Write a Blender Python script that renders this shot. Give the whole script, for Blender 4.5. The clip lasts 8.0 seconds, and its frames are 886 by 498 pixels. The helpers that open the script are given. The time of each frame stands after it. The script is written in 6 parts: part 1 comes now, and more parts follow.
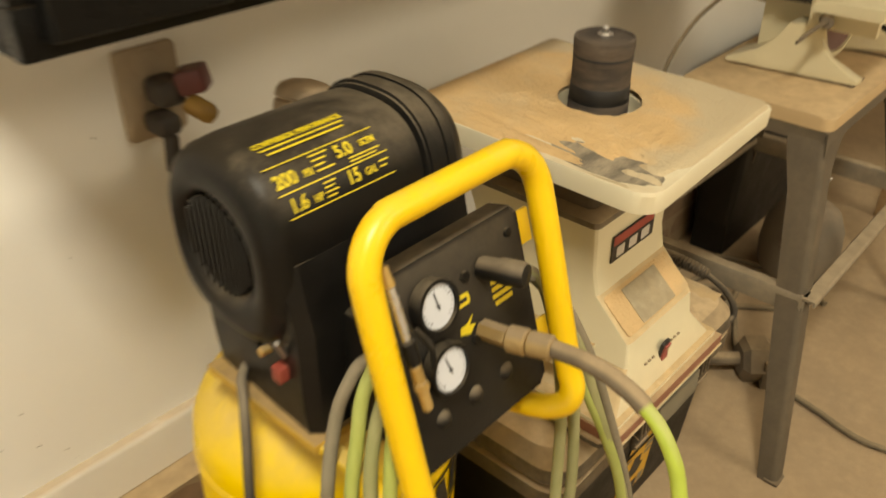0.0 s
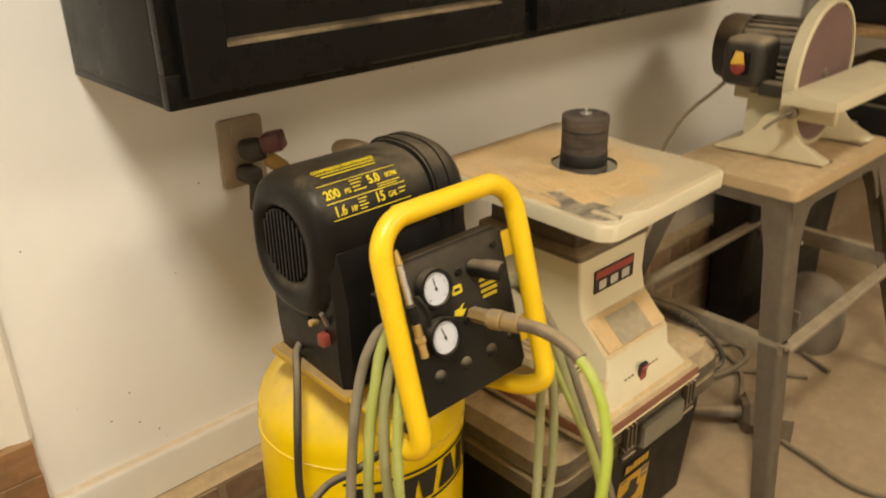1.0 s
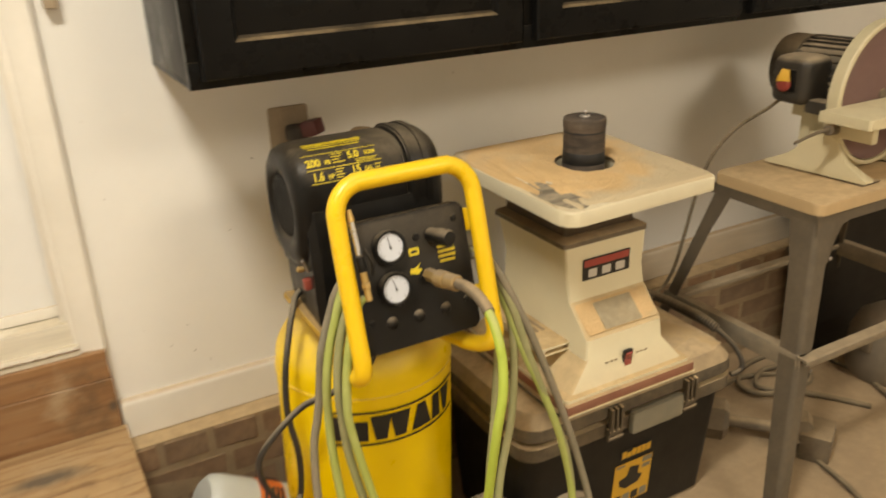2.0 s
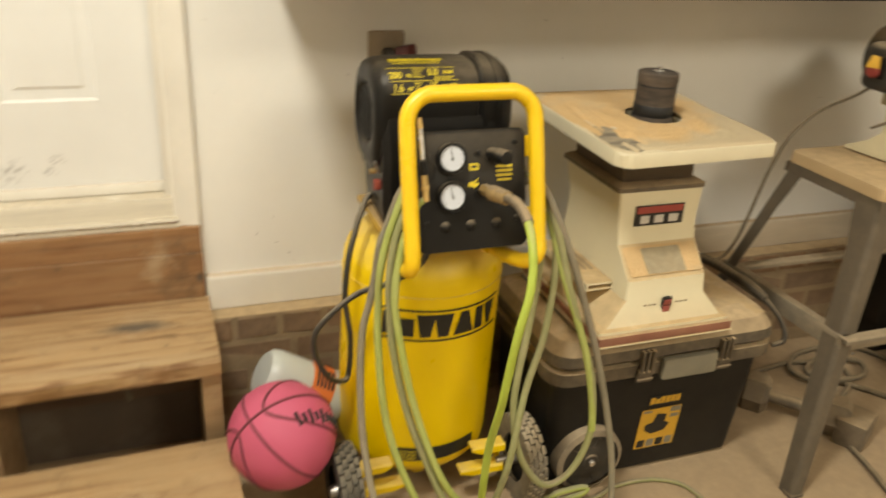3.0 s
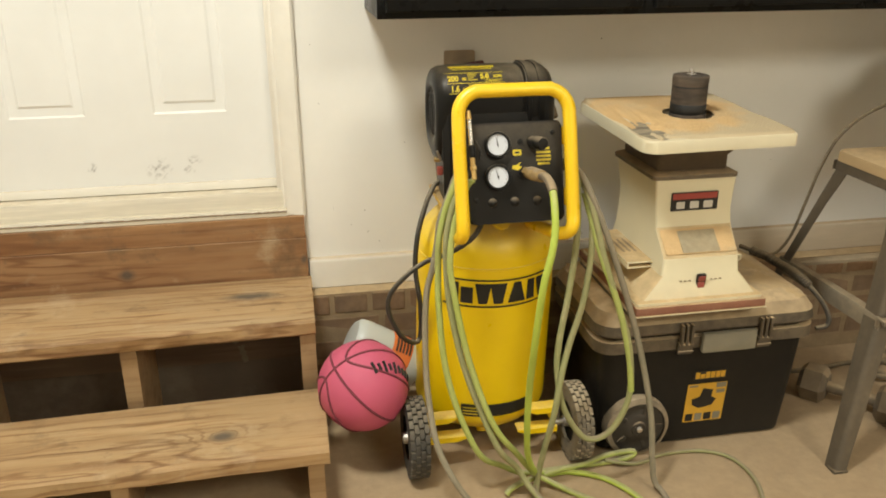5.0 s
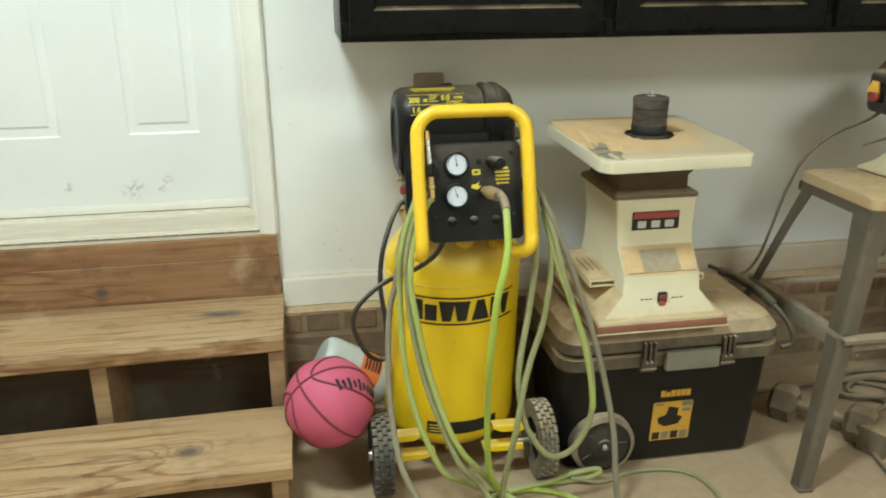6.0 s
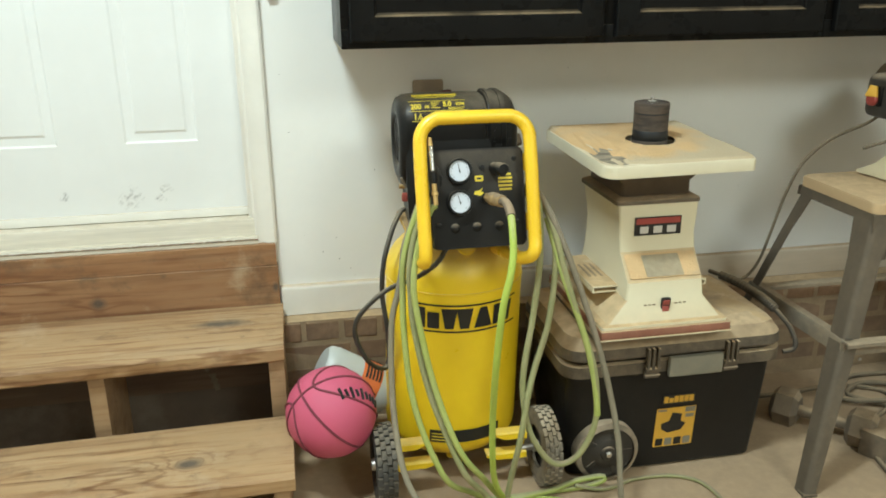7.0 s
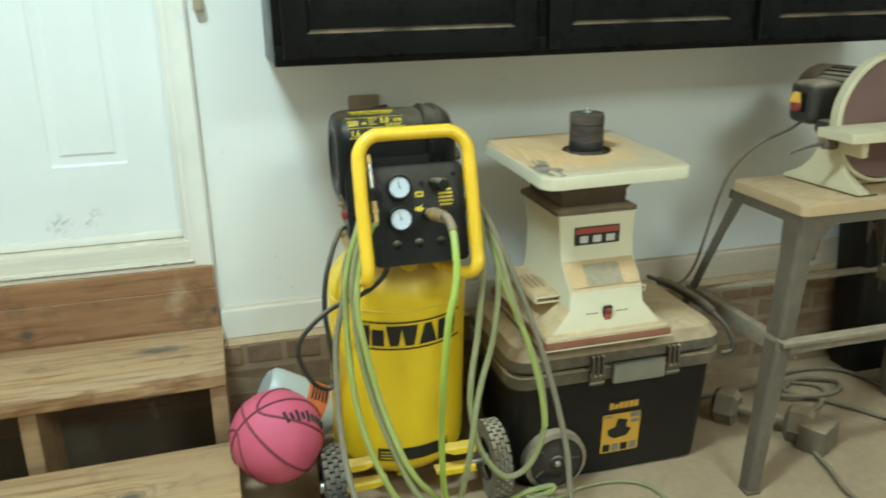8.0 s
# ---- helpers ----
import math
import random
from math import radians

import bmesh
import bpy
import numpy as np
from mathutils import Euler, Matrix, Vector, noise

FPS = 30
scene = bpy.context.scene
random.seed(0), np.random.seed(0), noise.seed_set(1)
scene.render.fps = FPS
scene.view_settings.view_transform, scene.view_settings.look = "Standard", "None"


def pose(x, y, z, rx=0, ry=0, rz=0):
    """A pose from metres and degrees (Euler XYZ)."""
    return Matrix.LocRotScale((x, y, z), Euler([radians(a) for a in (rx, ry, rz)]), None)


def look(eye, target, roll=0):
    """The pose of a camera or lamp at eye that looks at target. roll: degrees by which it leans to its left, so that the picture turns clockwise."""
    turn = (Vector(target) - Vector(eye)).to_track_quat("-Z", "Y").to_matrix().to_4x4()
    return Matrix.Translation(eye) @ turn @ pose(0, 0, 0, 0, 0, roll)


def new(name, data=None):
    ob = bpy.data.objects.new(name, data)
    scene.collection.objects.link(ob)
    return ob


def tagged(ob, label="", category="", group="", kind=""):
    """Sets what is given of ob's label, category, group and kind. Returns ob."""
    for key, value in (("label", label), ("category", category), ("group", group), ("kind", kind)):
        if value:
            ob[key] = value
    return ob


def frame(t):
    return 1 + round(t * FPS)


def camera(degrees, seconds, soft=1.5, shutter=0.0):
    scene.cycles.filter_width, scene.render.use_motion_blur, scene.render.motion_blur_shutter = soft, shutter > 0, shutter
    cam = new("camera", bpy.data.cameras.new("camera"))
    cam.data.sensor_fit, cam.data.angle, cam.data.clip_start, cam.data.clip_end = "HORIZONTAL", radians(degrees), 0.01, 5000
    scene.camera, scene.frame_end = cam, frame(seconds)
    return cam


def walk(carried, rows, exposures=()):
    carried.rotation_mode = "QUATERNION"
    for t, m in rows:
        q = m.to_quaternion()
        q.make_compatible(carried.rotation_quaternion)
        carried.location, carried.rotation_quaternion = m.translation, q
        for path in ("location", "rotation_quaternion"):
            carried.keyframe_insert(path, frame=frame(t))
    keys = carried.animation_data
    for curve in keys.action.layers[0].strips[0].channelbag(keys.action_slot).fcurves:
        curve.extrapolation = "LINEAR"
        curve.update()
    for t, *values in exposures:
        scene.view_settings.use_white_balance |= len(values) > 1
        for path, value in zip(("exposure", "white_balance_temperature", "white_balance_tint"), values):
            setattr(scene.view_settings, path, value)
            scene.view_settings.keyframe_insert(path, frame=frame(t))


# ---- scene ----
cam = camera(57.4, 8.0, soft=1.8, shutter=0.8)
PATH = [
    (0, (-0.414, -0.878, 1.289), (0.834, 0.256, 0.213), -0.0),
    (0.5, (-0.56, -1.038, 1.316), (0.692, 0.217, 0.391), -0.4),
    (1, (-0.586, -1.15, 1.322), (0.644, 0.19, 0.491), -1.2),
    (1.2, (-0.56, -1.209, 1.325), (0.639, 0.183, 0.533), -0.3),
    (2.3, (-0.441, -1.578, 1.314), (0.351, 0.098, 0.564), -2.1),
    (2.5, (-0.468, -1.602, 1.287), (0.337, 0.082, 0.57), 0.1),
    (3, (-0.451, -1.682, 1.279), (0.193, 0.02, 0.45), 3.2),
    (3.5, (-0.337, -1.826, 1.273), (0.025, -0.035, 0.459), 3.0),
    (4, (-0.291, -1.942, 1.274), (-0.076, -0.133, 0.449), 0.3),
    (4.5, (-0.36, -1.989, 1.263), (-0.044, -0.169, 0.497), -0.1),
    (4.7, (-0.387, -2.006, 1.255), (-0.045, -0.182, 0.509), -0.1),
    (5.8, (-0.316, -2.052, 1.25), (-0.013, -0.196, 0.57), -0.6),
    (6, (-0.294, -2.067, 1.25), (0.028, -0.21, 0.581), -0.3),
    (6.5, (-0.299, -2.068, 1.241), (0.039, -0.207, 0.589), 0.1),
    (7, (-0.321, -2.052, 1.244), (0.029, -0.193, 0.594), -0.5),
    (7.5, (-0.338, -2.034, 1.243), (0.076, -0.186, 0.601), -0.7),
    (8, (-0.324, -2.036, 1.255), (0.174, -0.205, 0.624), -1.1),
]
EXPOSURES = [
    (0.0, 0.03, 7650, 6), (0.5, -0.10, 7150, 12), (1.0, -0.03, 7350, 10), (2.5, 0.01, 7150, 9), (3.0, 0.05, 7000, 6), (3.5, 0.07, 6800, 5), (4.0, 0.07, 6750, 4),
    (4.7, 0.10, 6600, 4), (5.7, 0.10, 6050, 0), (6.0, 0.09, 5450, -8), (6.5, 0.18, 5450, -6), (7.0, 0.17, 5400, -6), (7.5, 0.12, 5050, -13), (8.0, 0.11, 5000, -16),
]
walk(cam, [(t, look(eye, target, roll)) for t, eye, target, roll in PATH], EXPOSURES)

# ---- world, lamps ----
world = bpy.data.worlds.new("world")
scene.world = world
world.use_nodes = True
world.node_tree.nodes["Background"].inputs[0].default_value = (0.9, 0.95, 1.0, 1)
world.node_tree.nodes["Background"].inputs[1].default_value = 0.006


def lamp(name, x, y, z, sx, sy, power, color):
    data = bpy.data.lights.new(name, "AREA")
    data.shape, data.size, data.size_y, data.energy, data.color = "RECTANGLE", sx, sy, power, color
    ob = new(name, data)
    ob.matrix_world = pose(x, y, z)
    return ob


LAMPC = (1.0, 0.96, 0.88)
lamp("ceiling_lamp_far", 1.4, -3.6, 2.86, 1.2, 1.2, 56, (1.0, 0.925, 0.785))
lamp("ceiling_lamp_left", -0.81, -1.25, 2.86, 0.5, 0.3, 56, (1.0, 0.98, 0.92))
lamp("ceiling_lamp_right", 2.85, -1.25, 2.86, 1.2, 0.3, 2.5, LAMPC)

# ---- materials ----
DUST = (0.50, 0.36, 0.20)


def mat(name, color, rough=0.5, metal=0.0, var=0.12, scale=12.0, bump=0.05, bscale=120.0, dust=0.0, dustcol=DUST, film=0.0, stretch=None, vary=0.0, alt=None, altscale=3.0, altcut=(0.5, 0.7), spec=0.5):
    """Principled material with colour variation at two scales, relief, and sawdust lying on faces that look up."""
    m = bpy.data.materials.new(name)
    m.use_nodes = True
    nt = m.node_tree
    N, L = nt.nodes, nt.links
    bs = N["Principled BSDF"]
    bs.inputs["Metallic"].default_value = metal
    bs.inputs["Specular IOR Level"].default_value = spec
    tc = N.new("ShaderNodeTexCoord")
    src = tc.outputs["Object"]
    if stretch:
        mp = N.new("ShaderNodeMapping")
        mp.inputs["Scale"].default_value = stretch
        L.new(src, mp.inputs[0])
        src = mp.outputs[0]

    def noi(s, detail=4.0, rough_=0.6, at=None):
        n = N.new("ShaderNodeTexNoise")
        n.inputs["Scale"].default_value = s
        n.inputs["Detail"].default_value = detail
        n.inputs["Roughness"].default_value = rough_
        L.new(at or src, n.inputs["Vector"])
        return n.outputs["Fac"]

    def ramp(sock, a, b, lo=0.0, hi=1.0):
        r = N.new("ShaderNodeMapRange")
        r.inputs[1].default_value, r.inputs[2].default_value, r.inputs[3].default_value, r.inputs[4].default_value = a, b, lo, hi
        L.new(sock, r.inputs[0])
        return r.outputs[0]

    def mix(fac, a, b):
        x = N.new("ShaderNodeMix")
        x.data_type = "RGBA"
        for sock, v in ((x.inputs[0], fac), (x.inputs[6], a), (x.inputs[7], b)):
            if isinstance(v, bpy.types.NodeSocket):
                L.new(v, sock)
            elif isinstance(v, tuple):
                sock.default_value = (*v[:3], 1)
            else:
                sock.default_value = v
        return x.outputs[2]

    def mul(a, b):
        x = N.new("ShaderNodeMath")
        x.operation = "MULTIPLY"
        for s, v in zip(x.inputs, (a, b)):
            if isinstance(v, bpy.types.NodeSocket):
                L.new(v, s)
            else:
                s.default_value = v
        return x.outputs[0]

    dark = tuple(max(0, c * (1 - var)) for c in color)
    light = tuple(min(1, c * (1 + var)) for c in color)
    col = mix(ramp(noi(scale), 0.3, 0.7), dark, light)
    col = mix(mul(ramp(noi(scale * 6), 0.35, 0.7), 0.5), col, tuple(c * (1 - var * 0.8) for c in color))
    if alt:
        col = mix(ramp(noi(altscale, 6, 0.65), *altcut), col, alt)
    if vary:
        oi = N.new("ShaderNodeObjectInfo")
        hs = N.new("ShaderNodeHueSaturation")
        L.new(ramp(oi.outputs["Random"], 0, 1, 1 - vary, 1 + vary), hs.inputs["Value"])
        L.new(ramp(oi.outputs["Random"], 0, 1, 0.85, 1.12), hs.inputs["Saturation"])
        L.new(col, hs.inputs["Color"])
        col = hs.outputs[0]
    rsock = ramp(noi(scale * 2), 0.3, 0.7, max(0.03, rough - 0.08), min(1, rough + 0.08))
    if dust or film:
        ge = N.new("ShaderNodeNewGeometry")
        sx = N.new("ShaderNodeSeparateXYZ")
        L.new(ge.outputs["Normal"], sx.inputs[0])
        up = ramp(sx.outputs[2], 0.25, 0.8)
        patch = ramp(noi(9, 8, 0.7, tc.outputs["Object"]), 0.62 - 0.5 * dust, 0.72 - 0.3 * dust, 0.25 * dust, dust)
        fac = mul(up, patch)
        if film:
            fl = ramp(noi(5, 6, 0.7, tc.outputs["Object"]), 0.3, 0.75, film * 0.3, film)
            ad = N.new("ShaderNodeMath")
            ad.operation = "MAXIMUM"
            L.new(fac, ad.inputs[0]), L.new(fl, ad.inputs[1])
            fac = ad.outputs[0]
        dc = mix(ramp(noi(40, 4, 0.6, tc.outputs["Object"]), 0.3, 0.7), tuple(c * 0.82 for c in dustcol), tuple(c * 1.1 for c in dustcol))
        col = mix(fac, col, dc)
        rr = N.new("ShaderNodeMix")
        L.new(fac, rr.inputs[0]), L.new(rsock, rr.inputs[2])
        rr.inputs[3].default_value = 0.95
        rsock = rr.outputs[0]
        if metal:
            L.new(ramp(fac, 0, 1, metal, 0.0), bs.inputs["Metallic"])
    L.new(col, bs.inputs["Base Color"])
    L.new(rsock, bs.inputs["Roughness"])
    if bump:
        b = N.new("ShaderNodeBump")
        b.inputs["Strength"].default_value = bump
        b.inputs["Distance"].default_value = 0.004
        L.new(noi(bscale, 5), b.inputs["Height"])
        L.new(b.outputs[0], bs.inputs["Normal"])
    return m


def wood(name, color, ring=26.0, dust=0.35, rough=0.72, contrast=0.35, knots=(), rings=0.45, upright=False, groove=(0.42, 0.27, 0.15), stains=0.6, smear=0.25):
    """Sawn softwood, grain along x; knots (x, across, length, width) bend the grain and stain the wood."""
    m = mat(name, color, rough, 0, 0.14, 3.0, 0.18, 60, dust=dust, stretch=(0.35, 6, 6), dustcol=(0.42, 0.31, 0.18))
    nt = m.node_tree
    N, L = nt.nodes, nt.links
    bs = N["Principled BSDF"]
    old = bs.inputs["Base Color"].links[0].from_socket

    def math_(op, a, b=None, c=None):
        n = N.new("ShaderNodeMath")
        n.operation = op
        for s_, v in zip(n.inputs, (a, b, c)):
            if isinstance(v, bpy.types.NodeSocket):
                L.new(v, s_)
            elif v is not None:
                s_.default_value = v
        return n.outputs[0]

    def mixc(fac, a, b, mode="MIX"):
        x = N.new("ShaderNodeMix")
        x.data_type, x.blend_type = "RGBA", mode
        L.new(fac, x.inputs[0]), L.new(a, x.inputs[6])
        x.inputs[7].default_value = (*b, 1)
        return x.outputs[2]

    tc = N.new("ShaderNodeTexCoord")
    mp = N.new("ShaderNodeMapping")
    mp.inputs["Scale"].default_value = (0.46, 4.2, 4.2)
    L.new(tc.outputs["Object"], mp.inputs[0])
    n1 = N.new("ShaderNodeTexNoise")
    n1.inputs["Scale"].default_value, n1.inputs["Detail"].default_value, n1.inputs["Roughness"].default_value = 2.0, 4.0, 0.5
    L.new(mp.outputs[0], n1.inputs["Vector"])
    field = n1.outputs["Fac"]
    sep = N.new("ShaderNodeSeparateXYZ")
    L.new(tc.outputs["Object"], sep.inputs[0])
    across = sep.outputs[2] if upright else sep.outputs[1]
    fine = N.new("ShaderNodeTexNoise")
    fine.inputs["Scale"].default_value, fine.inputs["Detail"].default_value = 45.0, 4.0
    L.new(tc.outputs["Object"], fine.inputs["Vector"])
    stain = None
    for kx, ky, rx, ry in knots:
        dx = math_("DIVIDE", math_("SUBTRACT", sep.outputs[0], kx), rx)
        dy = math_("DIVIDE", math_("SUBTRACT", across, ky), ry)
        d = math_("SQRT", math_("ADD", math_("MULTIPLY", dx, dx), math_("MULTIPLY", dy, dy)))
        d = math_("ADD", d, math_("MULTIPLY", math_("SUBTRACT", fine.outputs["Fac"], 0.5), 0.5))
        field = math_("ADD", field, math_("MULTIPLY", math_("EXPONENT", math_("MULTIPLY", d, -0.75)), rings))
        r = N.new("ShaderNodeMapRange")
        r.inputs[1].default_value, r.inputs[2].default_value, r.inputs[3].default_value, r.inputs[4].default_value = 0.35, 1.15, 0.85, 0.0
        L.new(d, r.inputs[0])
        stain = r.outputs[0] if stain is None else math_("MAXIMUM", stain, r.outputs[0])
    field = math_("ADD", field, math_("MULTIPLY", math_("SUBTRACT", fine.outputs["Fac"], 0.5), 0.008))
    wave = math_("SINE", math_("MULTIPLY", field, ring))
    r = N.new("ShaderNodeMapRange")
    r.inputs[1].default_value, r.inputs[2].default_value, r.inputs[3].default_value, r.inputs[4].default_value = 0.35, 1.0, 0.0, contrast
    L.new(wave, r.inputs[0])

    def streak(sx, sy, scale, lo, hi):
        """Long stains that run with the grain."""
        m2, n2, r2 = N.new("ShaderNodeMapping"), N.new("ShaderNodeTexNoise"), N.new("ShaderNodeMapRange")
        m2.inputs["Scale"].default_value = (sx, sy, sy)
        n2.inputs["Scale"].default_value, n2.inputs["Detail"].default_value, n2.inputs["Roughness"].default_value = scale, 5.0, 0.6
        r2.inputs[1].default_value, r2.inputs[2].default_value = lo, hi
        L.new(tc.outputs["Object"], m2.inputs[0]), L.new(m2.outputs[0], n2.inputs["Vector"]), L.new(n2.outputs["Fac"], r2.inputs[0])
        return r2.outputs[0]

    col = mixc(math_("MULTIPLY", streak(0.5, 7, 2.2, 0.48, 0.72), stains), old, (0.60, 0.47, 0.36), "MULTIPLY")
    col = mixc(math_("MULTIPLY", streak(0.9, 26, 2.5, 0.52, 0.68), stains * 0.8), col, (0.55, 0.43, 0.33), "MULTIPLY")
    col = mixc(math_("MULTIPLY", streak(0.7, 11, 1.9, 0.56, 0.74), stains * 0.5), col, (0.46, 0.34, 0.20))
    col = mixc(math_("MULTIPLY", r.outputs[0], streak(0.8, 3.0, 2.0, 0.40, 0.60)), col, groove, "MULTIPLY")
    # worn patches: pale scuffs and dark grime with no regard to the grain
    for sc_, lo_, hi_, tone in ((5.0, 0.56, 0.70, (0.46, 0.35, 0.22)), (7.5, 0.57, 0.72, (0.105, 0.066, 0.036)), (22.0, 0.60, 0.72, (0.11, 0.075, 0.045))):
        n3, r3 = N.new("ShaderNodeTexNoise"), N.new("ShaderNodeMapRange")
        n3.inputs["Scale"].default_value, n3.inputs["Detail"].default_value, n3.inputs["Roughness"].default_value = sc_, 7.0, 0.68
        r3.inputs[1].default_value, r3.inputs[2].default_value, r3.inputs[4].default_value = lo_, hi_, smear
        L.new(tc.outputs["Object"], n3.inputs["Vector"]), L.new(n3.outputs["Fac"], r3.inputs[0])
        col = mixc(r3.outputs[0], col, tone)
    if stain is not None:
        col = mixc(stain, col, (0.075, 0.06, 0.045))
    L.new(col, bs.inputs["Base Color"])
    return m


M_WALL = mat("painted_drywall", (0.835, 0.82, 0.775), 0.75, 0, 0.04, 2.5, 0.08, 90, film=0.06)
M_TRIM = mat("painted_trim", (0.80, 0.77, 0.70), 0.5, 0, 0.06, 6, 0.05, 60, dust=0.75, film=0.12)
# Trim with sawdust, browned further to stand in for shade behind the bench.
M_TRIMSHADE = mat("dusty_shaded_trim", (0.70, 0.62, 0.49), 0.7, 0, 0.12, 7, 0.06, 60, dust=1.0, film=0.55, dustcol=(0.44, 0.33, 0.21), stretch=(0.5, 3, 3))
M_DOOR = mat("painted_door", (0.775, 0.775, 0.755), 0.42, 0, 0.04, 3, 0.03, 90, dust=0.5, film=0.06)
M_CEIL = mat("ceiling_paint", (0.78, 0.76, 0.72), 0.85, 0, 0.05, 3, 0.05, 80)
M_FLOOR = mat("dusty_concrete", (0.375, 0.265, 0.156), 0.85, 0, 0.22, 2.2, 0.25, 70, alt=(0.25, 0.185, 0.12), altscale=2.3, altcut=(0.45, 0.75), dust=0.55, dustcol=(0.44, 0.32, 0.19))
M_BRICK = mat("dusty_brick", (0.20, 0.115, 0.068), 0.9, 0, 0.3, 18, 0.4, 90, dust=0.95, film=0.64, dustcol=(0.285, 0.20, 0.117), vary=0.24)
M_MORTAR = mat("mortar", (0.245, 0.18, 0.112), 0.95, 0, 0.2, 30, 0.3, 150, dust=0.9, film=0.3)
M_STEP = wood("step_board", (0.385, 0.245, 0.115), 74, dust=0.30, contrast=0.72, stains=1.0, smear=0.46, knots=((0.376, 0.139, 0.075, 0.024),))
M_STEP_LOW = wood("lower_step_board", (0.395, 0.253, 0.119), 78, dust=0.30, contrast=0.72, stains=1.0, smear=0.46, knots=((0.315, -0.203, 0.034, 0.022),))
M_RISER = wood("riser_board", (0.295, 0.160, 0.072), 60, dust=0.2, contrast=0.6, stains=1.0, rings=0.14, smear=0.7, knots=((0.070, 0.453, 0.022, 0.017), (0.512, 0.462, 0.010, 0.014)), upright=True)
M_STRING = wood("stringer_board", (0.36, 0.235, 0.12), 50, dust=0.4, upright=True)
M_RISER_TOP = wood("upper_riser_board", (0.345, 0.190, 0.086), 40, dust=0.2, contrast=0.4, stains=0.9, smear=0.65, upright=True)
# Backing tone is dark partly to stand in for the shade under the treads.
M_BACK = mat("shaded_backing", (0.10, 0.073, 0.05), 0.85, 0, 0.25, 5, 0.1, 60, alt=(0.17, 0.135, 0.097), altscale=3)
M_CAB = mat("black_lacquer", (0.0055, 0.0054, 0.0052), 0.30, 0, 0.25, 8, 0.03, 60, dust=0.40, film=0.003, spec=0.13)
M_CABIN = mat("cabinet_underside", (0.24, 0.16, 0.09), 0.7, 0, 0.15, 10, 0.05)
M_YEL = mat("yellow_enamel", (0.90, 0.622, 0.004), 0.33, 0, 0.04, 6, 0.015, 60, dust=0.6, film=0.010)
# Dusty copy of the yellow, darkened for the shade below the motor housing.
M_YELSHADE = mat("dusty_shaded_yellow", (0.66, 0.40, 0.02), 0.5, 0, 0.1, 8, 0.05, 60, dust=0.9, film=0.5, dustcol=(0.30, 0.20, 0.10))
M_HANDLE = mat("yellow_handle", (0.86, 0.55, 0.012), 0.30, 0, 0.05, 8, 0.02, 60, dust=0.25, film=0.03)
M_BLK = mat("black_plastic", (0.0075, 0.007, 0.0065), 0.36, 0, 0.25, 14, 0.05, 200, dust=0.34, film=0.010, spec=0.2, dustcol=(0.34, 0.27, 0.18))
M_PANEL = mat("black_panel", (0.010, 0.0095, 0.009), 0.48, 0, 0.2, 14, 0.06, 200, dust=0.6, film=0.010, spec=0.25, dustcol=(0.30, 0.235, 0.155))
M_GRILL = mat("grille_black", (0.010, 0.010, 0.010), 0.6, 0, 0.2, 14, 0.0)
M_INK = mat("black_print", (0.015, 0.014, 0.013), 0.45, 0, 0.1, 20, 0.0)
M_YINK = mat("yellow_print", (0.72, 0.56, 0.02), 0.5, 0, 0.1, 40, 0.0, film=0.1)
M_DIAL = mat("dial_white", (0.62, 0.64, 0.69), 0.35, 0, 0.03, 20, 0.0)
M_BRASS = mat("brass", (0.62, 0.42, 0.14), 0.32, 1.0, 0.15, 30, 0.03, 200, dust=0.7, film=0.42, dustcol=(0.30, 0.22, 0.13))
M_DBRASS = mat("dusty_brass", (0.50, 0.34, 0.13), 0.5, 1.0, 0.15, 30, 0.03, 200, dust=0.9, film=0.75, dustcol=(0.27, 0.20, 0.125))
M_CHROME = mat("chrome", (0.75, 0.74, 0.72), 0.18, 1.0, 0.08, 30, 0.02, dust=0.4, film=0.14)
M_STEEL = mat("screw_steel", (0.45, 0.43, 0.40), 0.35, 1.0, 0.15, 40, 0.0, film=0.15)
M_LIMED = mat("faded_lime_hose", (0.40, 0.48, 0.07), 0.55, 0, 0.1, 10, 0.05, 200, dust=0.9, film=0.62, dustcol=(0.36, 0.33, 0.19))
M_LIME = mat("lime_hose", (0.42, 0.54, 0.05), 0.5, 0, 0.08, 10, 0.04, 200, dust=0.7, film=0.28, dustcol=(0.40, 0.36, 0.20))
M_GREYHOSE = mat("grey_dusty_hose", (0.24, 0.22, 0.14), 0.8, 0, 0.12, 10, 0.06, 200, dust=0.95, film=0.95, dustcol=(0.265, 0.215, 0.155))
M_HOSE = mat("dusty_hose", (0.30, 0.34, 0.11), 0.7, 0, 0.12, 10, 0.06, 200, dust=0.95, film=0.85, dustcol=(0.30, 0.245, 0.155))
M_CORD = mat("black_cord", (0.022, 0.021, 0.020), 0.5, 0, 0.2, 20, 0.04, dust=0.7, film=0.1, dustcol=(0.30, 0.24, 0.16))
M_DCORD = mat("dusty_cord", (0.09, 0.075, 0.052), 0.8, 0, 0.2, 20, 0.05, dust=0.95, film=0.6, dustcol=(0.27, 0.205, 0.125))
M_RIBCORD = mat("ribbed_cord", (0.030, 0.027, 0.023), 0.7, 0, 0.2, 20, 0.05, dust=0.8, film=0.25, dustcol=(0.24, 0.18, 0.11))
# Less dusty, darker copy of the tyre rubber; carries the ball's shade as colour.
M_SHADERUB = mat("shaded_tyre_rubber", (0.030, 0.028, 0.026), 0.7, 0, 0.2, 30, 0.1, 150, dust=0.6, film=0.16, dustcol=(0.28, 0.235, 0.165))
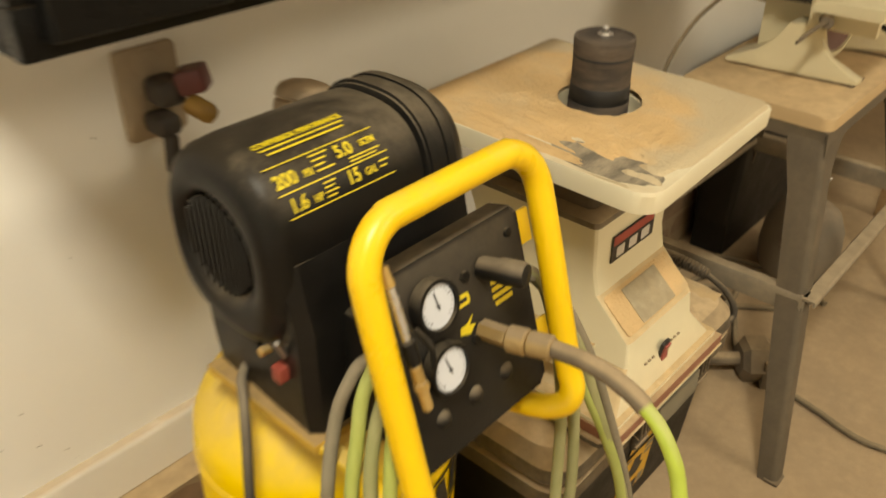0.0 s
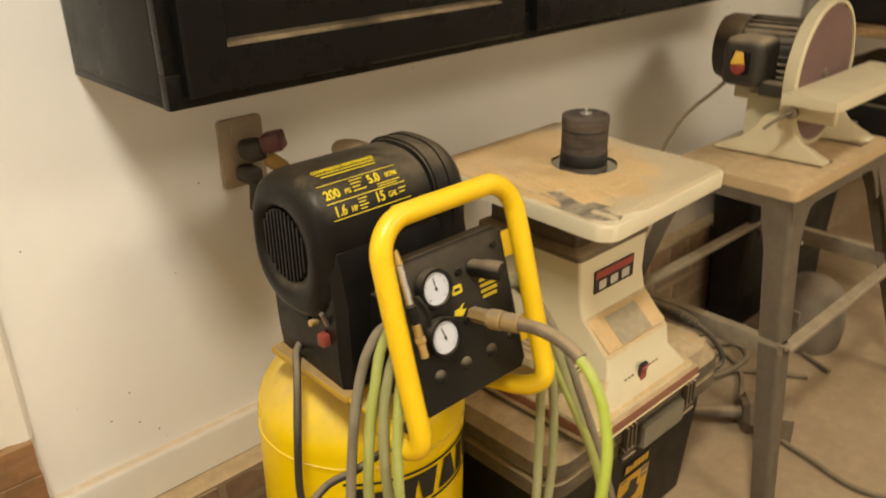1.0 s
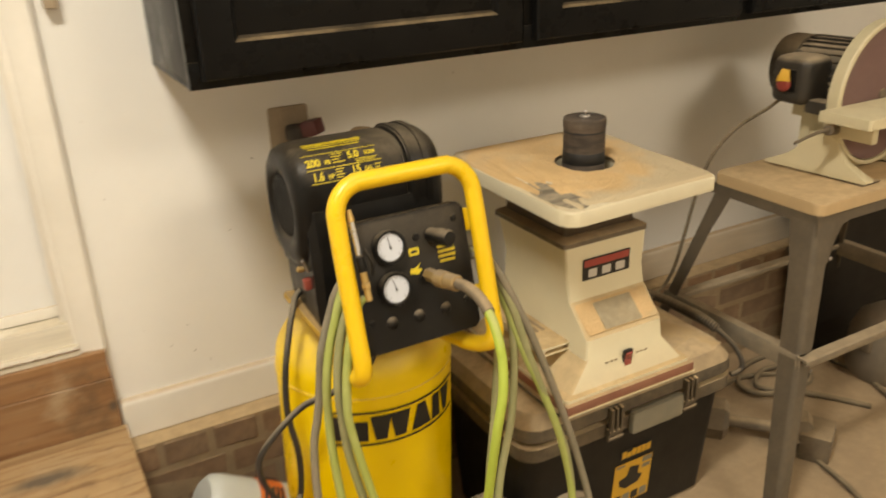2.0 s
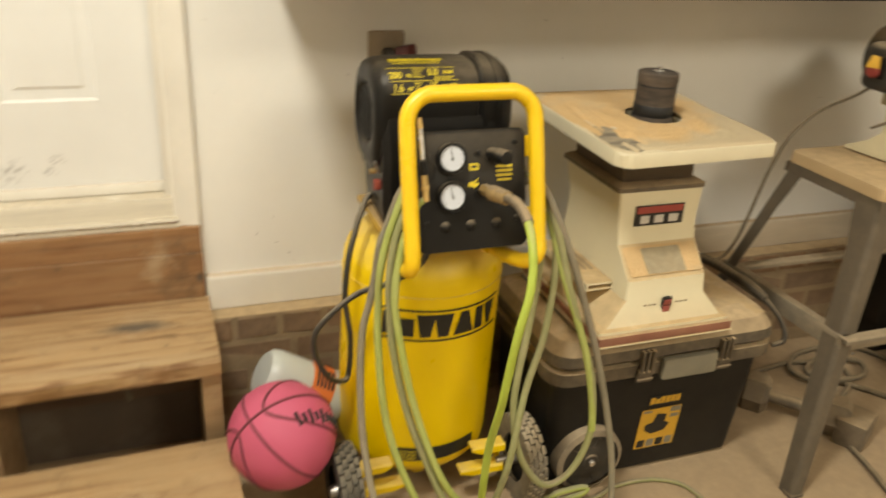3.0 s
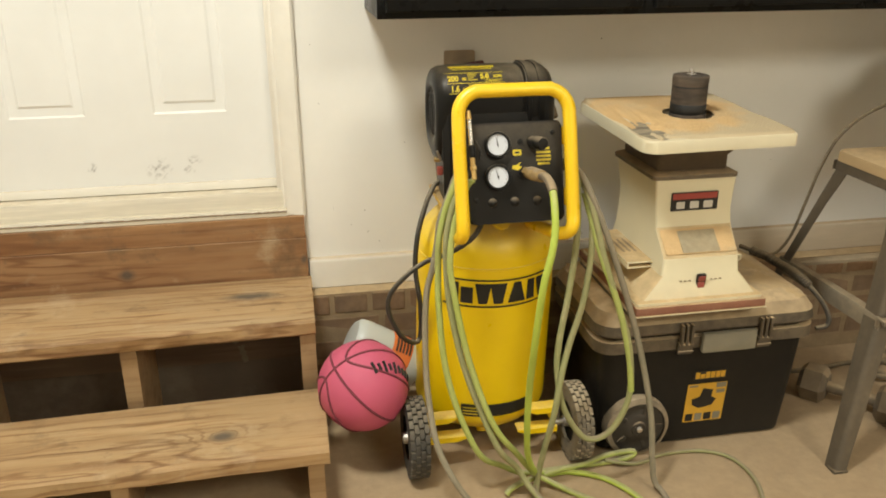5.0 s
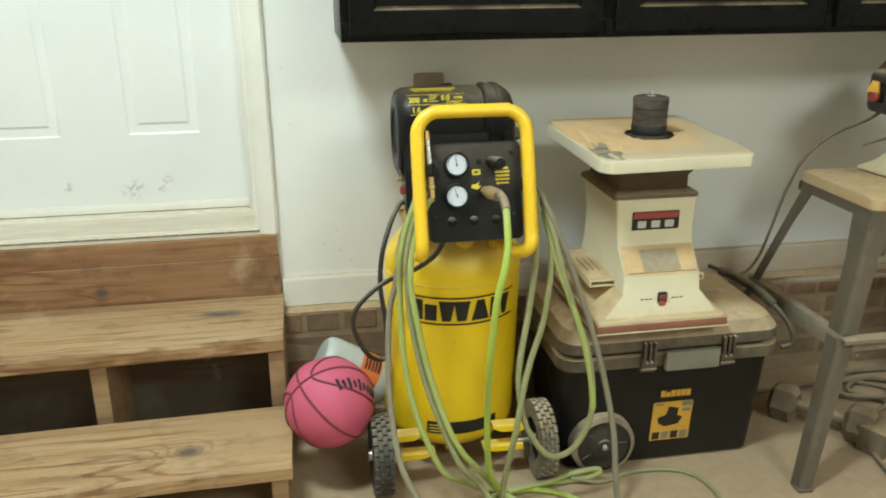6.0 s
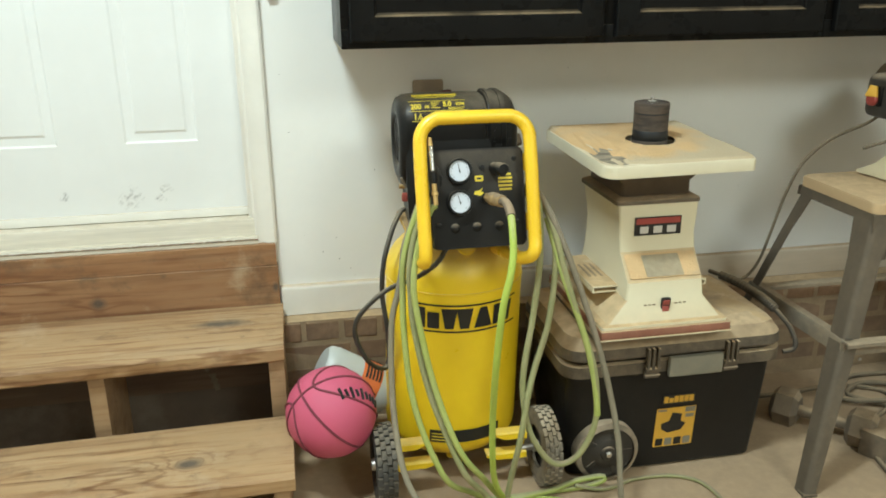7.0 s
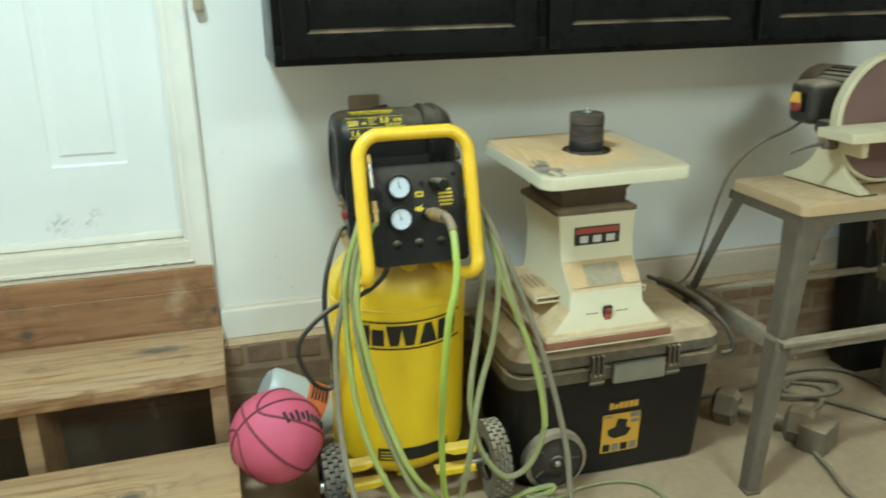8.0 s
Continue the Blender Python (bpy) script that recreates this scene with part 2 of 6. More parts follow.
M_DUSTYRUB = mat("dust_caked_rubber", (0.08, 0.07, 0.055), 0.9, 0, 0.2, 30, 0.1, 150, dust=0.98, film=0.95, dustcol=(0.44, 0.345, 0.23))
M_RUBBER = mat("tyre_rubber", (0.035, 0.032, 0.03), 0.75, 0, 0.2, 30, 0.1, 150, dust=0.95, film=0.62, dustcol=(0.42, 0.345, 0.235))
M_CAST = mat("cream_casting", (0.66, 0.58, 0.38), 0.5, 0, 0.07, 6, 0.03, 60, dust=0.35, film=0.1, dustcol=(0.52, 0.40, 0.24))
M_CREAM = mat("cream_enamel", (0.74, 0.67, 0.47), 0.42, 0, 0.05, 6, 0.02, 60, dust=0.95, film=0.06, dustcol=(0.55, 0.39, 0.20))
M_TABLE = mat("sander_table", (0.70, 0.63, 0.45), 0.45, 0, 0.06, 6, 0.02, 60, dust=0.45, film=0.05, dustcol=(0.56, 0.40, 0.22))
M_SAWDUST = mat("sawdust", (0.65, 0.445, 0.225), 0.97, 0, 0.12, 9, 0.9, 160, alt=(0.50, 0.39, 0.24), altscale=7, altcut=(0.48, 0.70))
M_TABLEDUST = mat("settled_sawdust", (0.66, 0.44, 0.21), 0.97, 0, 0.12, 9, 0.9, 160, alt=(0.56, 0.41, 0.23), altscale=9, altcut=(0.48, 0.70))
_n, _l = M_TABLEDUST.node_tree.nodes, M_TABLEDUST.node_tree.links
_bs = _n["Principled BSDF"]
_old = _bs.inputs["Base Color"].links[0].from_socket
_tc, _ln, _no, _ad, _rg, _mx = (_n.new(k) for k in ("ShaderNodeTexCoord", "ShaderNodeVectorMath", "ShaderNodeTexNoise", "ShaderNodeMath", "ShaderNodeMapRange", "ShaderNodeMix"))
_ln.operation, _ad.operation, _mx.data_type = "LENGTH", "MULTIPLY_ADD", "RGBA"
_no.inputs["Scale"].default_value, _no.inputs["Detail"].default_value = 14.0, 5.0
_of = _n.new("ShaderNodeVectorMath")
_of.inputs[1].default_value = (0.05, -0.02, 0)
_l.new(_tc.outputs["Object"], _of.inputs[0]), _l.new(_of.outputs[0], _ln.inputs[0]), _l.new(_tc.outputs["Object"], _no.inputs["Vector"])
_l.new(_no.outputs["Fac"], _ad.inputs[0]), _l.new(_ln.outputs["Value"], _ad.inputs[2])
_ad.inputs[1].default_value = 0.10
_rg.inputs[1].default_value, _rg.inputs[2].default_value, _rg.inputs[4].default_value = 0.212, 0.250, 0.8
_l.new(_ad.outputs[0], _rg.inputs[0]), _l.new(_rg.outputs[0], _mx.inputs[0]), _l.new(_old, _mx.inputs[6])
_mx.inputs[7].default_value = (0.52, 0.435, 0.29, 1)
_l.new(_mx.outputs[2], _bs.inputs["Base Color"])
M_SPIN = mat("worn_abrasive", (0.030, 0.025, 0.022), 0.85, 0, 0.3, 25, 0.4, 400, film=0.2, dustcol=(0.22, 0.16, 0.11), stretch=(1, 1, 5), alt=(0.115, 0.085, 0.06), altscale=9, altcut=(0.42, 0.66))
M_RED = mat("red_switch", (0.27, 0.02, 0.02), 0.45, 0, 0.1, 20, 0.0, film=0.2)
M_PLUG = mat("dusty_dark_plug", (0.035, 0.03, 0.026), 0.7, 0, 0.3, 40, 0.2, 200, dust=0.22, film=0.10, dustcol=(0.28, 0.2, 0.13))
M_REDLAB = mat("red_label", (0.32, 0.04, 0.035), 0.45, 0, 0.1, 20, 0.0, film=0.12)
M_SILV = mat("silver_print", (0.62, 0.60, 0.56), 0.4, 0.3, 0.05, 20, 0.0)
M_REDBOARD = mat("red_brown_board", (0.24, 0.085, 0.055), 0.7, 0, 0.2, 14, 0.1, 90, dust=0.9, film=0.2)
M_BOX = mat("toolbox_black", (0.010, 0.0095, 0.009), 0.5, 0, 0.2, 8, 0.12, 260, dust=0.7, film=0.032, spec=0.25, dustcol=(0.36, 0.28, 0.185))
M_WHEEL = mat("dusty_black_wheel", (0.012, 0.011, 0.010), 0.6, 0, 0.2, 12, 0.1, 200, dust=0.8, film=0.12, dustcol=(0.34, 0.26, 0.17))
M_BOXLID = mat("toolbox_lid", (0.022, 0.020, 0.018), 0.65, 0, 0.2, 8, 0.15, 200, dust=1.0, film=0.27, dustcol=(0.56, 0.415, 0.245), alt=(0.10, 0.08, 0.055), altscale=16, altcut=(0.5, 0.7))
M_BOXGREY = mat("toolbox_grey", (0.20, 0.185, 0.14), 0.6, 0, 0.1, 14, 0.05, film=0.4, dustcol=(0.33, 0.28, 0.19))
M_LABEL = mat("yellow_label", (0.66, 0.37, 0.02), 0.5, 0, 0.1, 14, 0.0, film=0.16)
M_BENCH = mat("bench_board", (0.52, 0.37, 0.20), 0.8, 0, 0.12, 5, 0.12, 90, dust=0.8, dustcol=(0.56, 0.40, 0.22), stretch=(2, 0.5, 1))
# Brown dust on steel, kept dark also to imitate shade from the bench top.
M_LEG = mat("grey_steel_leg", (0.078, 0.064, 0.047), 0.5, 0.0, 0.3, 7, 0.06, 90, dust=0.9, film=0.6, dustcol=(0.185, 0.138, 0.085))
M_BRACE = mat("dusty_steel_brace", (0.16, 0.14, 0.11), 0.6, 0.1, 0.2, 9, 0.06, 90, dust=0.95, film=0.75, dustcol=(0.36, 0.28, 0.18))
M_PURPLE = mat("sanding_disc", (0.17, 0.095, 0.085), 0.9, 0, 0.12, 9, 0.3, 500, film=0.2, dustcol=(0.30, 0.20, 0.15))
M_MOTOR = mat("motor_black", (0.020, 0.018, 0.016), 0.45, 0, 0.2, 14, 0.05, dust=0.85, film=0.1, dustcol=(0.40, 0.31, 0.20))
M_PINK = mat("pink_rubber", (0.53, 0.085, 0.165), 0.55, 0, 0.05, 8, 0.35, 420, film=0.05)
M_SEAM = mat("ball_seam", (0.16, 0.03, 0.045), 0.7, 0, 0.1, 20, 0.0)
M_ORANGE = mat("orange_label", (0.62, 0.14, 0.02), 0.5, 0, 0.1, 20, 0.0, film=0.1)
M_GREYBLK = mat("dusty_iron", (0.09, 0.075, 0.058), 0.8, 0, 0.25, 20, 0.2, 90, dust=0.95, film=0.5, dustcol=(0.34, 0.25, 0.15))
M_NECK = mat("dark_neck", (0.075, 0.055, 0.04), 0.8, 0, 0.2, 14, 0.1, dust=0.7, film=0.15)
# Dusty plate, its base colour lowered for the shade below the cabinets.
M_OUTLET = mat("outlet_plate", (0.36, 0.29, 0.205), 0.6, 0, 0.1, 20, 0.0, dust=0.9, film=0.4, dustcol=(0.42, 0.31, 0.19))
M_ROCKER = mat("red_rocker", (0.30, 0.05, 0.048), 0.4, 0, 0.1, 20, 0.0, film=0.15)
M_REDPLUG = mat("red_plug", (0.085, 0.008, 0.011), 0.4, 0, 0.15, 20, 0.0, film=0.04)
M_YPLUG = mat("yellow_plug", (0.30, 0.165, 0.02), 0.5, 0, 0.15, 20, 0.0, film=0.12)
M_SILL = mat("dusty_sill", (0.70, 0.655, 0.55), 0.55, 0, 0.15, 12, 0.06, 60, dust=0.7, film=0.18, dustcol=(0.52, 0.43, 0.30), stretch=(0.4, 8, 8))
M_SMUDGE = mat("smudge", (0.22, 0.20, 0.17), 0.8, 0, 0.2, 60, 0)
nt_ = M_SMUDGE.node_tree
_n, _l = nt_.nodes, nt_.links
_tr, _mx, _tc, _no, _gr, _mp, _mu, _rg = (_n.new(k) for k in ("ShaderNodeBsdfTransparent", "ShaderNodeMixShader", "ShaderNodeTexCoord", "ShaderNodeTexNoise", "ShaderNodeTexGradient", "ShaderNodeMapping", "ShaderNodeMath", "ShaderNodeMapRange"))
_mp.vector_type = "POINT"
_mp.inputs["Location"].default_value, _mp.inputs["Scale"].default_value = (-1, -1, -1), (2, 2, 2)
_l.new(_tc.outputs["Generated"], _mp.inputs[0]), _l.new(_mp.outputs[0], _gr.inputs[0])
_gr.gradient_type = "SPHERICAL"
_no.inputs["Scale"].default_value, _no.inputs["Detail"].default_value, _no.inputs["Roughness"].default_value = 55.0, 5.0, 0.65
_l.new(_tc.outputs["Object"], _no.inputs["Vector"])
_rg.inputs[1].default_value, _rg.inputs[2].default_value, _rg.inputs[4].default_value = 0.46, 0.72, 1.0
_l.new(_no.outputs["Fac"], _rg.inputs[0])
_mu.operation = "MULTIPLY"
_l.new(_rg.outputs[0], _mu.inputs[0]), _l.new(_gr.outputs["Fac"], _mu.inputs[1])
_out = _n["Material Output"]
_l.new(_mu.outputs[0], _mx.inputs[0]), _l.new(_tr.outputs[0], _mx.inputs[1]), _l.new(_n["Principled BSDF"].outputs[0], _mx.inputs[2]), _l.new(_mx.outputs[0], _out.inputs[0])
M_LAMP = bpy.data.materials.new("lamp_diffuser")
M_LAMP.use_nodes = True
M_LAMP.node_tree.nodes["Principled BSDF"].inputs["Emission Color"].default_value = (1.0, 0.96, 0.88, 1)
M_LAMP.node_tree.nodes["Principled BSDF"].inputs["Emission Strength"].default_value = 4.0
M_CLEAR = bpy.data.materials.new("frosted_plastic")
M_CLEAR.use_nodes = True
_b = M_CLEAR.node_tree.nodes["Principled BSDF"]
_b.inputs["Base Color"].default_value = (0.55, 0.57, 0.54, 1)
_b.inputs["Roughness"].default_value = 0.35
_b.inputs["Transmission Weight"].default_value = 0.15
M_GLASS = bpy.data.materials.new("dial_glass")
M_GLASS.use_nodes = True
_b = M_GLASS.node_tree.nodes["Principled BSDF"]
_b.inputs["Roughness"].default_value = 0.08
_b.inputs["Transmission Weight"].default_value = 1.0
_b.inputs["IOR"].default_value = 1.1

# ---- building helpers ----
ORG = {}
FLOOR = 0.070


def thing(name, at, label, category, group="", kind="", shift=(0, 0, 0)):
    """An empty at the base of a thing; shift moves the thing with all its parts."""
    ob = new(name)
    ob.location = Vector(at) + Vector(shift)
    ob.empty_display_size = 0.05
    ORG[ob.name] = Vector(at)
    return tagged(ob, label, category, group, kind)


def part(name, bm, material, parent=None, label="", smooth=40, at=None):
    """Links a bmesh, built in world places, as one mesh object under a thing or part."""
    org = ORG[parent.name] if parent else Vector(at or (0, 0, 0))
    bmesh.ops.translate(bm, verts=bm.verts, vec=-org)
    bmesh.ops.recalc_face_normals(bm, faces=bm.faces)
    me = bpy.data.meshes.new(name)
    bm.to_mesh(me)
    bm.free()
    for m in material if isinstance(material, (list, tuple)) else [material]:
        me.materials.append(m)
    me.polygons.foreach_set("use_smooth", [True] * len(me.polygons))
    me.set_sharp_from_angle(angle=radians(smooth))
    ob = new(name, me)
    if parent:
        ob.parent = parent
    else:
        ob.location = org
    ORG[ob.name] = org
    return tagged(ob, label) if label else ob


def single(name, bm, material, at, label, category, group="", kind="", smooth=40):
    return tagged(part(name, bm, material, None, "", smooth, at), label, category, group, kind)


def box(x0, x1, y0, y1, z0, z1, bev=0.003, seg=2, m=None, bm=None):
    b = bmesh.new()
    bmesh.ops.create_cube(b, size=1)
    for v in b.verts:
        v.co = Vector(((x0 + x1) / 2 + v.co.x * (x1 - x0), (y0 + y1) / 2 + v.co.y * (y1 - y0), (z0 + z1) / 2 + v.co.z * (z1 - z0)))
    if bev:
        bmesh.ops.bevel(b, geom=b.edges[:], offset=bev, segments=seg, profile=0.6, affect="EDGES")
    if m:
        b.transform(m)
    return join(bm, b)


def join(bm, b):
    if bm is None:
        return b
    me = bpy.data.meshes.new("tmp")
    b.to_mesh(me)
    b.free()
    bm.from_mesh(me)
    bpy.data.meshes.remove(me)
    return bm


def axis_matrix(p, d, up=(0, 0, 1)):
    """Frame at p whose z looks along d."""
    z = Vector(d).normalized()
    x = Vector(up).cross(z)
    if x.length < 1e-4:
        x = Vector((1, 0, 0))
    x.normalize()
    y = z.cross(x)
    m = Matrix((x, y, z)).transposed().to_4x4()
    m.translation = Vector(p)
    return m


def lathe(profile, m=None, n=32, bm=None, cap=True):
    """Turned body: (radius, height) pairs round z, set by the frame m."""
    b = bmesh.new()
    rings = []
    for r, h in profile:
        rings.append([b.verts.new((r * math.cos(2 * math.pi * i / n), r * math.sin(2 * math.pi * i / n), h)) for i in range(n)])
    for a, c in zip(rings, rings[1:]):
        for i in range(n):
            b.faces.new((a[i], a[(i + 1) % n], c[(i + 1) % n], c[i]))
    if cap:
        b.faces.new(rings[0][::-1]), b.faces.new(rings[-1])
    if m is not None:
        b.transform(m)
    return join(bm, b)


def rod(p, q, r, n=16, bev=0.0, bm=None, r2=None):
    p, q = Vector(p), Vector(q)
    h = (q - p).length
    r2 = r if r2 is None else r2
    pr = [(r - bev, 0), (r, bev), (r2, h - bev), (r2 - bev, h)] if bev else [(r, 0), (r2, h)]
    return lathe(pr, axis_matrix(p, q - p), n, bm)


def smooth_path(pts, per=8, closed=False):
    P = [Vector(p) for p in pts]
    out = []
    n = len(P)
    for i in range(n if closed else n - 1):
        p0, p1, p2, p3 = (P[(i + k) % n] if closed else P[min(max(i + k, 0), n - 1)] for k in (-1, 0, 1, 2))
        for k in range(per):
            t = k / per
            out.append(0.5 * ((2 * p1) + (p2 - p0) * t + (2 * p0 - 5 * p1 + 4 * p2 - p3) * t * t + (3 * p1 - p0 - 3 * p2 + p3) * t ** 3))
    if not closed:
        out.append(P[-1])
    return out


def tube(pts, r, n=10, per=8, bm=None, closed=False, raw=False):
    path = [Vector(p) for p in pts] if raw else smooth_path(pts, per, closed)
    b = bmesh.new()
    t0 = (path[1] - path[0]).normalized()
    nrm = t0.orthogonal().normalized()
    rings = []
    for i, p in enumerate(path):
        a = path[i - 1] if i or closed else path[0]
        c = path[(i + 1) % len(path)] if i < len(path) - 1 or closed else path[-1]
        t = (c - a).normalized()
        nrm = (nrm - t * nrm.dot(t)).normalized()
        bn = t.cross(nrm)
        rr = r(i / (len(path) - 1)) if callable(r) else r
        rings.append([b.verts.new(p + (nrm * math.cos(2 * math.pi * k / n) + bn * math.sin(2 * math.pi * k / n)) * rr) for k in range(n)])
    pairs = list(zip(rings, rings[1:]))
    for a, c in pairs:
        for k in range(n):
            b.faces.new((a[k], a[(k + 1) % n], c[(k + 1) % n], c[k]))
    if closed:
        a, c = rings[-1], rings[0]
        k0 = min(range(n), key=lambda k: (c[k].co - a[0].co).length)
        for k in range(n):
            b.faces.new((a[k], a[(k + 1) % n], c[(k + 1 + k0) % n], c[(k + k0) % n]))
    else:
        b.faces.new(rings[0][::-1]), b.faces.new(rings[-1])
    return join(bm, b)


def prism(poly, m, h, bev=0.0, bm=None):
    """Extrudes a plane outline (x, y) by h along z of the frame m."""
    b = bmesh.new()
    lo = [b.verts.new((x, y, 0)) for x, y in poly]
    hi = [b.verts.new((x, y, h)) for x, y in poly]
    n = len(poly)
    b.faces.new(lo[::-1])
    top = b.faces.new(hi)
    for i in range(n):
        b.faces.new((lo[i], lo[(i + 1) % n], hi[(i + 1) % n], hi[i]))
    if bev:
        bmesh.ops.bevel(b, geom=list(top.edges), offset=bev, segments=2, profile=0.6, affect="EDGES")
    b.transform(m)
    return join(bm, b)


def rounded(w, h, r, n=5):
    out = []
    for cx, cy, a0 in ((w / 2 - r, h / 2 - r, 0), (-w / 2 + r, h / 2 - r, 90), (-w / 2 + r, -h / 2 + r, 180), (w / 2 - r, -h / 2 + r, 270)):
        for k in range(n + 1):
            a = radians(a0 + 90 * k / n)
            out.append((cx + r * math.cos(a), cy + r * math.sin(a)))
    return out


def loft(sections, bm=None, cap=True):
    """Skins a list of equal rings of points."""
    b = bmesh.new()
    rings = [[b.verts.new(p) for p in s] for s in sections]
    n = len(rings[0])
    for a, c in zip(rings, rings[1:]):
        for i in range(n):
            b.faces.new((a[i], a[(i + 1) % n], c[(i + 1) % n], c[i]))
    if cap:
        b.faces.new(rings[0][::-1]), b.faces.new(rings[-1])
    return join(bm, b)


def text_mesh(body, size, m, thick=0.0004, align="LEFT"):
    cu = bpy.data.curves.new("print", "FONT")
    cu.body, cu.size, cu.extrude, cu.align_x, cu.align_y = body, size, thick, align, "CENTER"
    cu.offset = size * 0.022
    ob = bpy.data.objects.new("print", cu)
    scene.collection.objects.link(ob)
    me = bpy.data.meshes.new_from_object(ob.evaluated_get(bpy.context.evaluated_depsgraph_get()))
    b = bmesh.new()
    b.from_mesh(me)
    b.transform(m)
    bpy.data.objects.remove(ob), bpy.data.curves.remove(cu), bpy.data.meshes.remove(me)
    return b

# ---- setting ----
X0, X1, Y0, ZC = -2.3, 4.2, -5.2, 2.9
single("floor", box(X0 - 0.1, X1 + 0.1, Y0 - 0.1, 0.1, FLOOR - 0.1, FLOOR, 0), M_FLOOR, (0, 0, FLOOR), "concrete garage floor covered with sawdust", "floor", kind="structure")
single("ceiling", box(X0 - 0.1, X1 + 0.1, Y0 - 0.1, 0.1, ZC, ZC + 0.1, 0), M_CEIL, (0, 0, ZC), "plain white garage ceiling", "ceiling", kind="structure")
DX0, DX1, DZ0, DZ1 = -1.19, -0.430, 0.565, 2.66
DS = (0.008, 0, 0.017)  # the doorway within the wall
WX0, WX1, WZ0, WZ1 = DX0 + DS[0], DX1 + DS[0], DZ0 + DS[2], DZ1 + DS[2]
STEM = 0.370
wall = box(X0, WX0, 0, 0.12, STEM, ZC, 0)
wall = box(WX1, X1, 0, 0.12, STEM, ZC, 0, bm=wall)
wall = box(WX0, WX1, 0, 0.12, STEM, WZ0, 0, bm=wall)
wall = box(WX0, WX1, 0, 0.12, WZ1, ZC, 0, bm=wall)
single("wall_north", wall, M_WALL, (0, 0, 0), "white painted drywall with scuffs and dust", "wall", kind="structure")
single("wall_behind_door", box(DX0 - 0.1, DX1 + 0.1, 0.13, 0.2, 0.3, ZC, 0), M_WALL, (0, 0, 0), "plain wall closing the doorway", "wall", kind="structure")
single("wall_west", box(X0 - 0.1, X0, Y0, 0.1, FLOOR, ZC, 0), M_WALL, (0, 0, 0), "plain white side wall", "wall", kind="structure")
single("wall_east", box(X1, X1 + 0.1, Y0, 0.1, FLOOR, ZC, 0), M_WALL, (0, 0, 0), "plain white side wall", "wall", kind="structure")
single("wall_south", box(X0, X1, Y0 - 0.1, Y0, FLOOR, ZC, 0), M_WALL, (0, 0, 0), "plain white wall across the garage", "wall", kind="structure")
base = [(0.0, 0.0), (0.0, -0.014), (0.070, -0.014), (0.076, -0.0135), (0.081, -0.011), (0.0825, -0.008), (0.083, 0.0)]
bb = bmesh.new()
for xa, xb in ((-0.374, 0.78), (X0, -1.28)):
    bb = loft([[(x, y - 0.0005, STEM + 0.004 + z) for z, y in base] for x in (xa, xb)], bm=bb)
# Length behind the bench, where dust and shade are both in the colour.
shaded_base = loft([[(x, y - 0.0005, STEM + 0.004 + z) for z, y in base] for x in (0.7805, X1)])
single("baseboard", bb, M_TRIM, (0, 0, 0.341), "white painted baseboard with dust on its top edge", "baseboard", kind="structure")
single("baseboard", shaded_base, M_TRIMSHADE, (0, 0, 0.341), "baseboard behind the bench, brown with sawdust and painted-in shade", "baseboard", kind="structure")
stem = box(X0, X1, -0.0585, 0.12, FLOOR, STEM + 0.002, 0)
brickwall = single("brick_stem_wall", stem, M_MORTAR, (0, 0, 0), "low brick stem wall under the drywall, joints full of dust", "brick wall", kind="structure")
for i, (x, y, sx, sy) in enumerate(((1.4, -3.6, 1.2, 1.2), (-0.81, -1.25, 0.5, 0.3), (2.85, -1.25, 1.2, 0.3))):
    t = thing("ceiling_light", (x, y, ZC), "white ceiling light fixture with lit tubes", "ceiling light", "ceiling lights")
    part("housing", box(x - sx / 2 - 0.04, x + sx / 2 + 0.04, y - sy / 2 - 0.03, y + sy / 2 + 0.03, ZC - 0.032, ZC, 0.004), M_TRIM, t)
    part("diffuser", box(x - sx / 2, x + sx / 2, y - sy / 2, y + sy / 2, ZC - 0.036, ZC - 0.0325, 0), M_LAMP, t)

# door with casing and threshold
door = thing("door_1", (-0.81, 0.03, 0.63), "closed white panelled door with scuff marks near its foot", "door", kind="structure", shift=DS)
SX0, SX1, SZ0, SZ1, SY = -1.176, -0.446, 0.641, 2.645, 0.030
panels = []
for px0, px1 in ((-1.063, -0.888), (-0.732, -0.557)):
    for pz0, pz1 in ((0.830, 1.42), (1.56, 2.12), (2.25, 2.5)):
        panels.append((px0, px1, pz0, pz1))
xs = [SX0, -1.063, -0.888, -0.732, -0.557, SX1]
zs = [SZ0, 0.830, 1.42, 1.56, 2.12, 2.25, 2.5, SZ1]
slab = bmesh.new()
for i in range(5):
    for j in range(7):
        if i in (1, 3) and j in (1, 3, 5):
            continue
        a = [slab.verts.new(p) for p in ((xs[i], SY, zs[j]), (xs[i + 1], SY, zs[j]), (xs[i + 1], SY, zs[j + 1]), (xs[i], SY, zs[j + 1]))]
        slab.faces.new(a)
for px0, px1, pz0, pz1 in panels:
    rings = []
    for inset, dy in ((0, 0), (0.005, 0.0028), (0.010, 0.0034), (0.024, 0.0034), (0.030, 0.0008), (0.034, 0.0008)):
        rings.append([slab.verts.new(p) for p in ((px0 + inset, SY + dy, pz0 + inset), (px1 - inset, SY + dy, pz0 + inset), (px1 - inset, SY + dy, pz1 - inset), (px0 + inset, SY + dy, pz1 - inset))])
    for a, c in zip(rings, rings[1:]):
        for k in range(4):
            slab.faces.new((a[k], a[(k + 1) % 4], c[(k + 1) % 4], c[k]))
    slab.faces.new(rings[-1])
